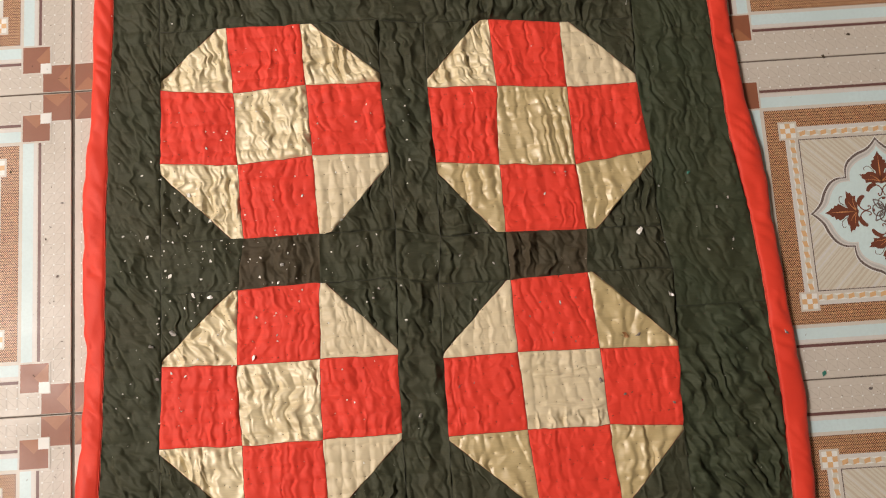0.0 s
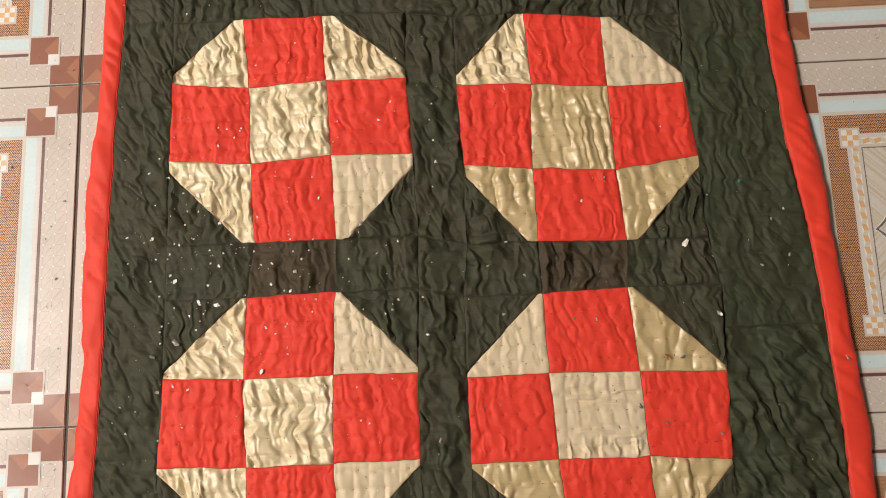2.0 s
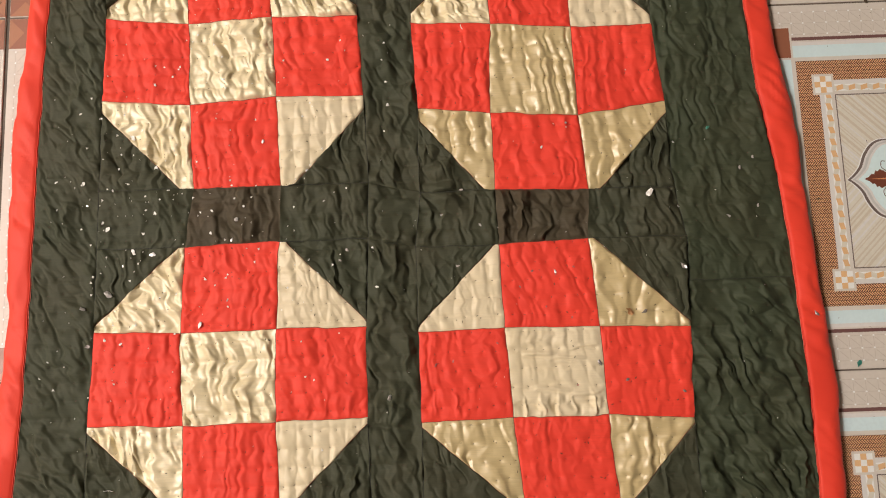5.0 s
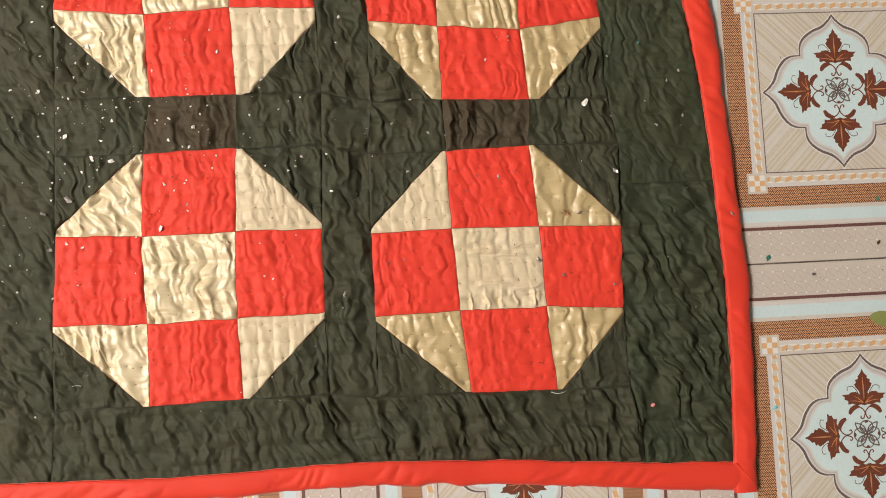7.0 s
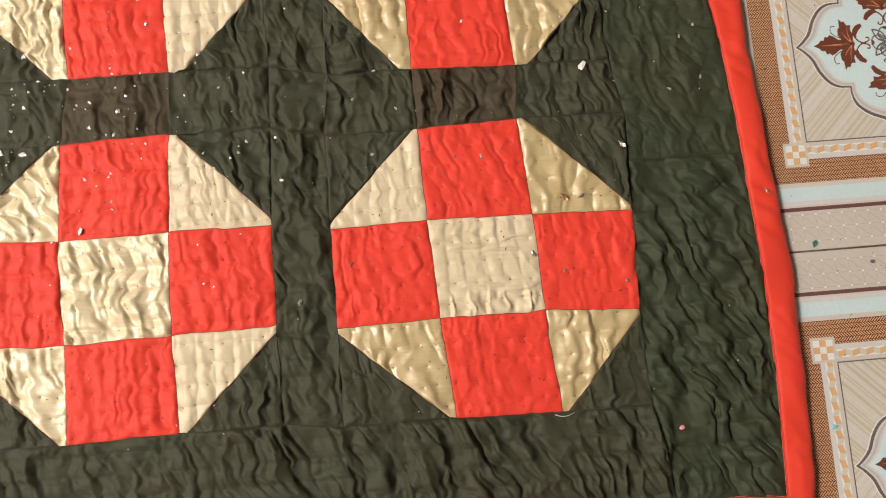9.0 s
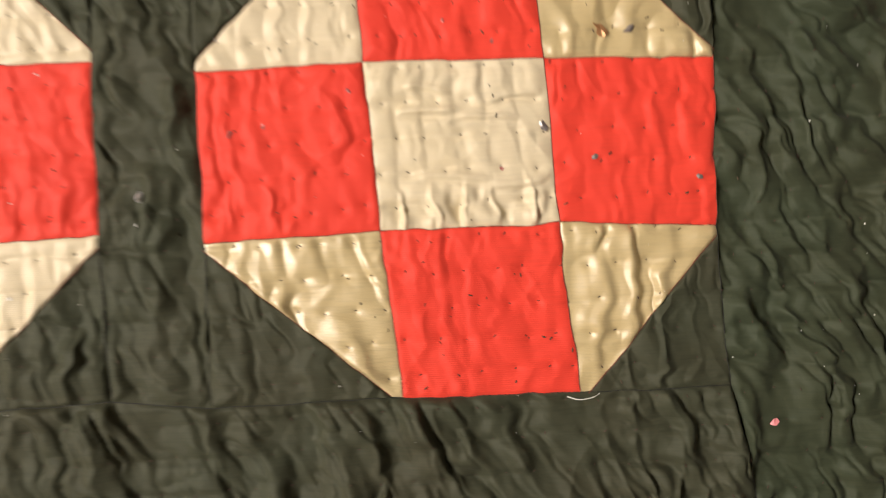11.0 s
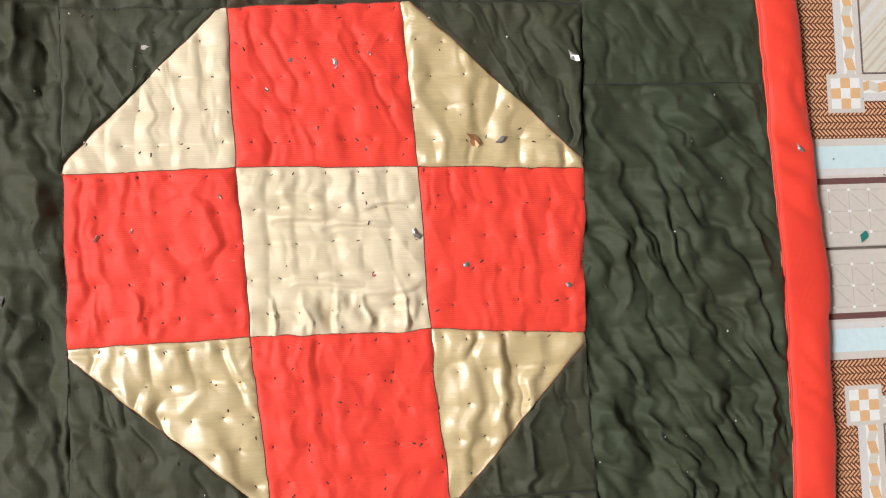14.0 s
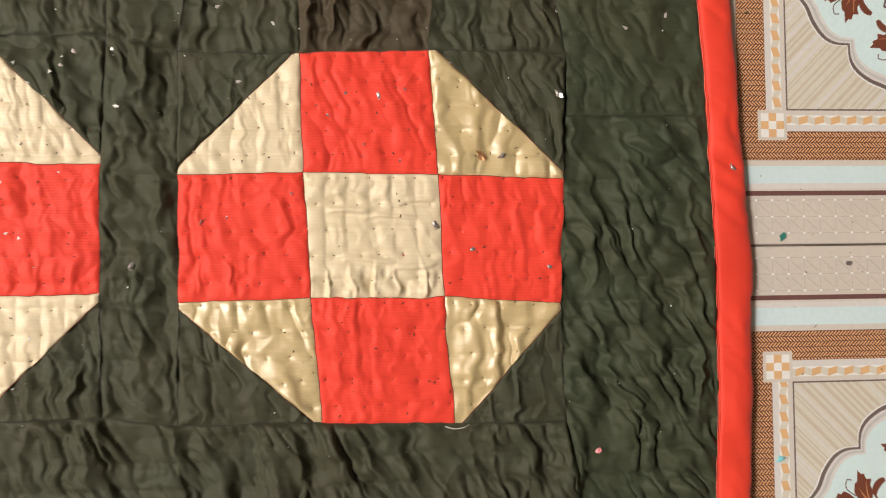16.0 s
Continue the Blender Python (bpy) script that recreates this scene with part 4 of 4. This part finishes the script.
strew("cyan_scrap", [(.442, .005)], (0.0062,), (CYAN_FOIL,), "cyan scrap on a tile", "", 10)
strew("dirt_crumb", [(.501, .154), (.582, .187), (.498, .569), (.533, .596), (.423, .349), (-.529, .486), (-.465, .442), (-.471, .351), (-.347, .219)], (0.0035, 0.0050), (SOIL, GREY_FOIL), "dark crumb of dirt", "dirt crumbs", 11)

# dust of tiny glints, denser on the western half
r = random.Random(21)
gv, gf = [], []
for k in range(430):
    x = r.gauss(-0.26, 0.10) if k < 260 else r.uniform(-0.40, 0.37)
    y = r.gauss(0.36, 0.12) if k < 260 else r.uniform(0.02, 0.68)
    if not (-0.40 < x < 0.36 and -0.01 < y < 0.70):
        continue
    z, s, a = height_at(x, y), r.choice((0.0006, 0.0008, 0.0011, 0.0017)) * (0.5 if x > 0 else 1.0), r.uniform(0, math.tau)
    n = len(gv)
    for b, h in ((0, 0.0), (2.0, 0.0), (4.1, 0.0), (1.0, 1.0)):
        gv.append((x + s * math.cos(a + b) * (1 - 0.5 * h), y + s * math.sin(a + b) * (1 - 0.5 * h), z + 0.0007 * h))
    gf += [(n, n + 1, n + 3), (n + 1, n + 2, n + 3), (n + 2, n, n + 3), (n + 2, n + 1, n)]
tagged(new("glitter_dust", mesh_of("glitter_dust", gv, gf, [PAPER], smooth=False)), "fine glitter dust scattered over the quilt", "litter", kind="stuff")

# dark specks: thread ends and crumbs caught in the cloth
r = random.Random(52)
sv, sf = [], []
for k in range(330):
    x, y = r.uniform(-0.36, 0.30), r.uniform(0.04, 0.66)
    z, a, half, w = height_at(x, y), r.uniform(0, math.tau), r.choice((0.0005, 0.0008, 0.0013)), r.uniform(0.0003, 0.0006)
    c, q = math.cos(a), math.sin(a)
    n = len(sv)
    for i, j, h in ((-1, -1, 0), (1, -0.5, 0), (0.7, 1, 0), (-1, 0.6, 0), (0, 0, 0.0007)):
        sv.append((x + i * half * c - j * w * q, y + i * half * q + j * w * c, z + h))
    sf += [(n, n + 1, n + 4), (n + 1, n + 2, n + 4), (n + 2, n + 3, n + 4), (n + 3, n, n + 4), (n + 3, n + 2, n + 1, n)]
tagged(new("dark_specks", mesh_of("dark_specks", sv, sf, [SOIL], smooth=False)), "fine dark crumbs scattered over the quilt", "dirt", kind="stuff")

# loose ends of sewing thread
def loose_thread(points):
    way = curve_through(points, 6)
    tv, tf = [], []
    for k, (x, y) in enumerate(way):
        z = height_at(x, y) + 0.0005
        for a in range(4):
            tv.append((x + 0.0003 * math.cos(a * math.pi / 2), y + 0.0003 * math.cos(a * math.pi / 2), z + 0.0003 * math.sin(a * math.pi / 2)))
        if k:
            n = 4 * k
            tf += [(n - 4 + a, n - 4 + (a + 1) % 4, n + (a + 1) % 4, n + a) for a in range(4)]
    tagged(new("loose_thread", mesh_of("loose_thread", tv, tf, [PAPER])), "loose curl of pale sewing thread on the quilt", "thread", "loose threads")


loose_thread([(0.184, 0.0385), (0.190, 0.0365), (0.197, 0.0370), (0.2015, 0.0395)])
loose_thread([(0.2480, 0.668), (0.2500, 0.660), (0.2535, 0.655), (0.2528, 0.648)])
loose_thread([(-0.326, 0.074), (-0.321, 0.0745), (-0.317, 0.0735)])
loose_thread([(0.055, 0.560), (0.050, 0.553), (0.052, 0.548)])

def fallen_leaf(x, y, turn, length):
    """A small dry leaf: a pointed blade folded along its midrib, with a stalk."""
    v, f = [], []
    for k in range(9):
        u = k / 8
        w = 0.30 * length * math.sin(math.pi * u) ** 0.8 * (1 - 0.3 * u) + 0.0002
        z = 0.0012 + 0.0022 * math.sin(2.2 * u)
        for side in (-1, 0, 1):
            for t in (0, 1):
                v.append((length * u, side * w, z + (0.0022 if side else 0.0) * math.sin(math.pi * u) - 0.0003 * t))
    at = lambda k, i, t: 6 * k + 2 * i + t  # noqa: E731
    for k in range(8):
        for i in (0, 1):
            f += [(at(k, i, 0), at(k + 1, i, 0), at(k + 1, i + 1, 0), at(k, i + 1, 0)), (at(k, i, 1), at(k, i + 1, 1), at(k + 1, i + 1, 1), at(k + 1, i, 1))]
    leaf_ob = tagged(new("leaf", mesh_of("leaf", v, f, [LEAF])), "small olive-green leaf lying on a tile", "leaf")
    leaf_ob.matrix_world = pose(x, y, 0.0003, 0, 0, turn)


LEAF = simple("olive_leaf", (0.22, 0.26, 0.08), 0.6)
fallen_leaf(0.562, 0.102, -12.0, 0.034)
strew("green_crumb", [(.586, .238)], (0.0055,), (TEAL_FOIL,), "small green crumb on a tile", "", 12)

# crumbs and short hairs of dirt on the tiles, thickest along the western joint
r = random.Random(33)
dv, df = [], []
for k in range(130):
    if k < 60:
        x, y = r.gauss(-0.475, 0.022), r.uniform(0.05, 0.75)
    else:
        x, y = r.uniform(0.43, 0.62), r.choice((r.uniform(0.06, 0.60), r.gauss(0.17, 0.03), r.gauss(0.57, 0.03)))
    if -0.445 < x < 0.42:
        continue
    a, half, w = r.uniform(0, math.tau), r.choice((0.0004, 0.0006, 0.0009, 0.0018)), r.uniform(0.00018, 0.0004)
    c, q = math.cos(a), math.sin(a)
    n = len(dv)
    for i, j, h in ((-1, -1, 0), (1, -0.4, 0), (0.8, 1, 0), (-1, 0.7, 0), (0, 0, 0.0006)):
        dv.append((x + i * half * c - j * w * q, y + i * half * q + j * w * c, 0.0009 + h))
    df += [(n, n + 1, n + 4), (n + 1, n + 2, n + 4), (n + 2, n + 3, n + 4), (n + 3, n, n + 4), (n + 3, n + 2, n + 1, n)]
tagged(new("floor_dirt", mesh_of("floor_dirt", dv, df, [SOIL], smooth=False)), "fine dark dirt and hairs on the tiles", "dirt", kind="stuff")

# ---- the floor's tiles ----
COLUMN_X = {-2: -0.6528, -1: -0.2505, 0: 0.1490, 1: 0.5485}
COLUMN_Y = {-1: 0.0165, 0: 0.008}
for column in range(-12, 8):
    x = COLUMN_X.get(column, 0.1485 + TILE * column - (0.002 if column < -2 else 0.0))
    for row in range(-7, 9):
        y = -0.0315 + TILE * row + (0.0165 if column < -1 else COLUMN_Y.get(column, 0.0))
        if not (WEST_END - 0.15 < x < 3.35 and -3.3 < y < 3.5):
            continue
        near = -0.9 < x < 1.0 and -0.7 < y < 1.3
        tile = part("tile", TILE_ME if near else FAR_TILE_ME, floor)
        tile.matrix_world = pose(x, y, 0.0, 0, 0, random.uniform(-0.12, 0.12) if near else 0)
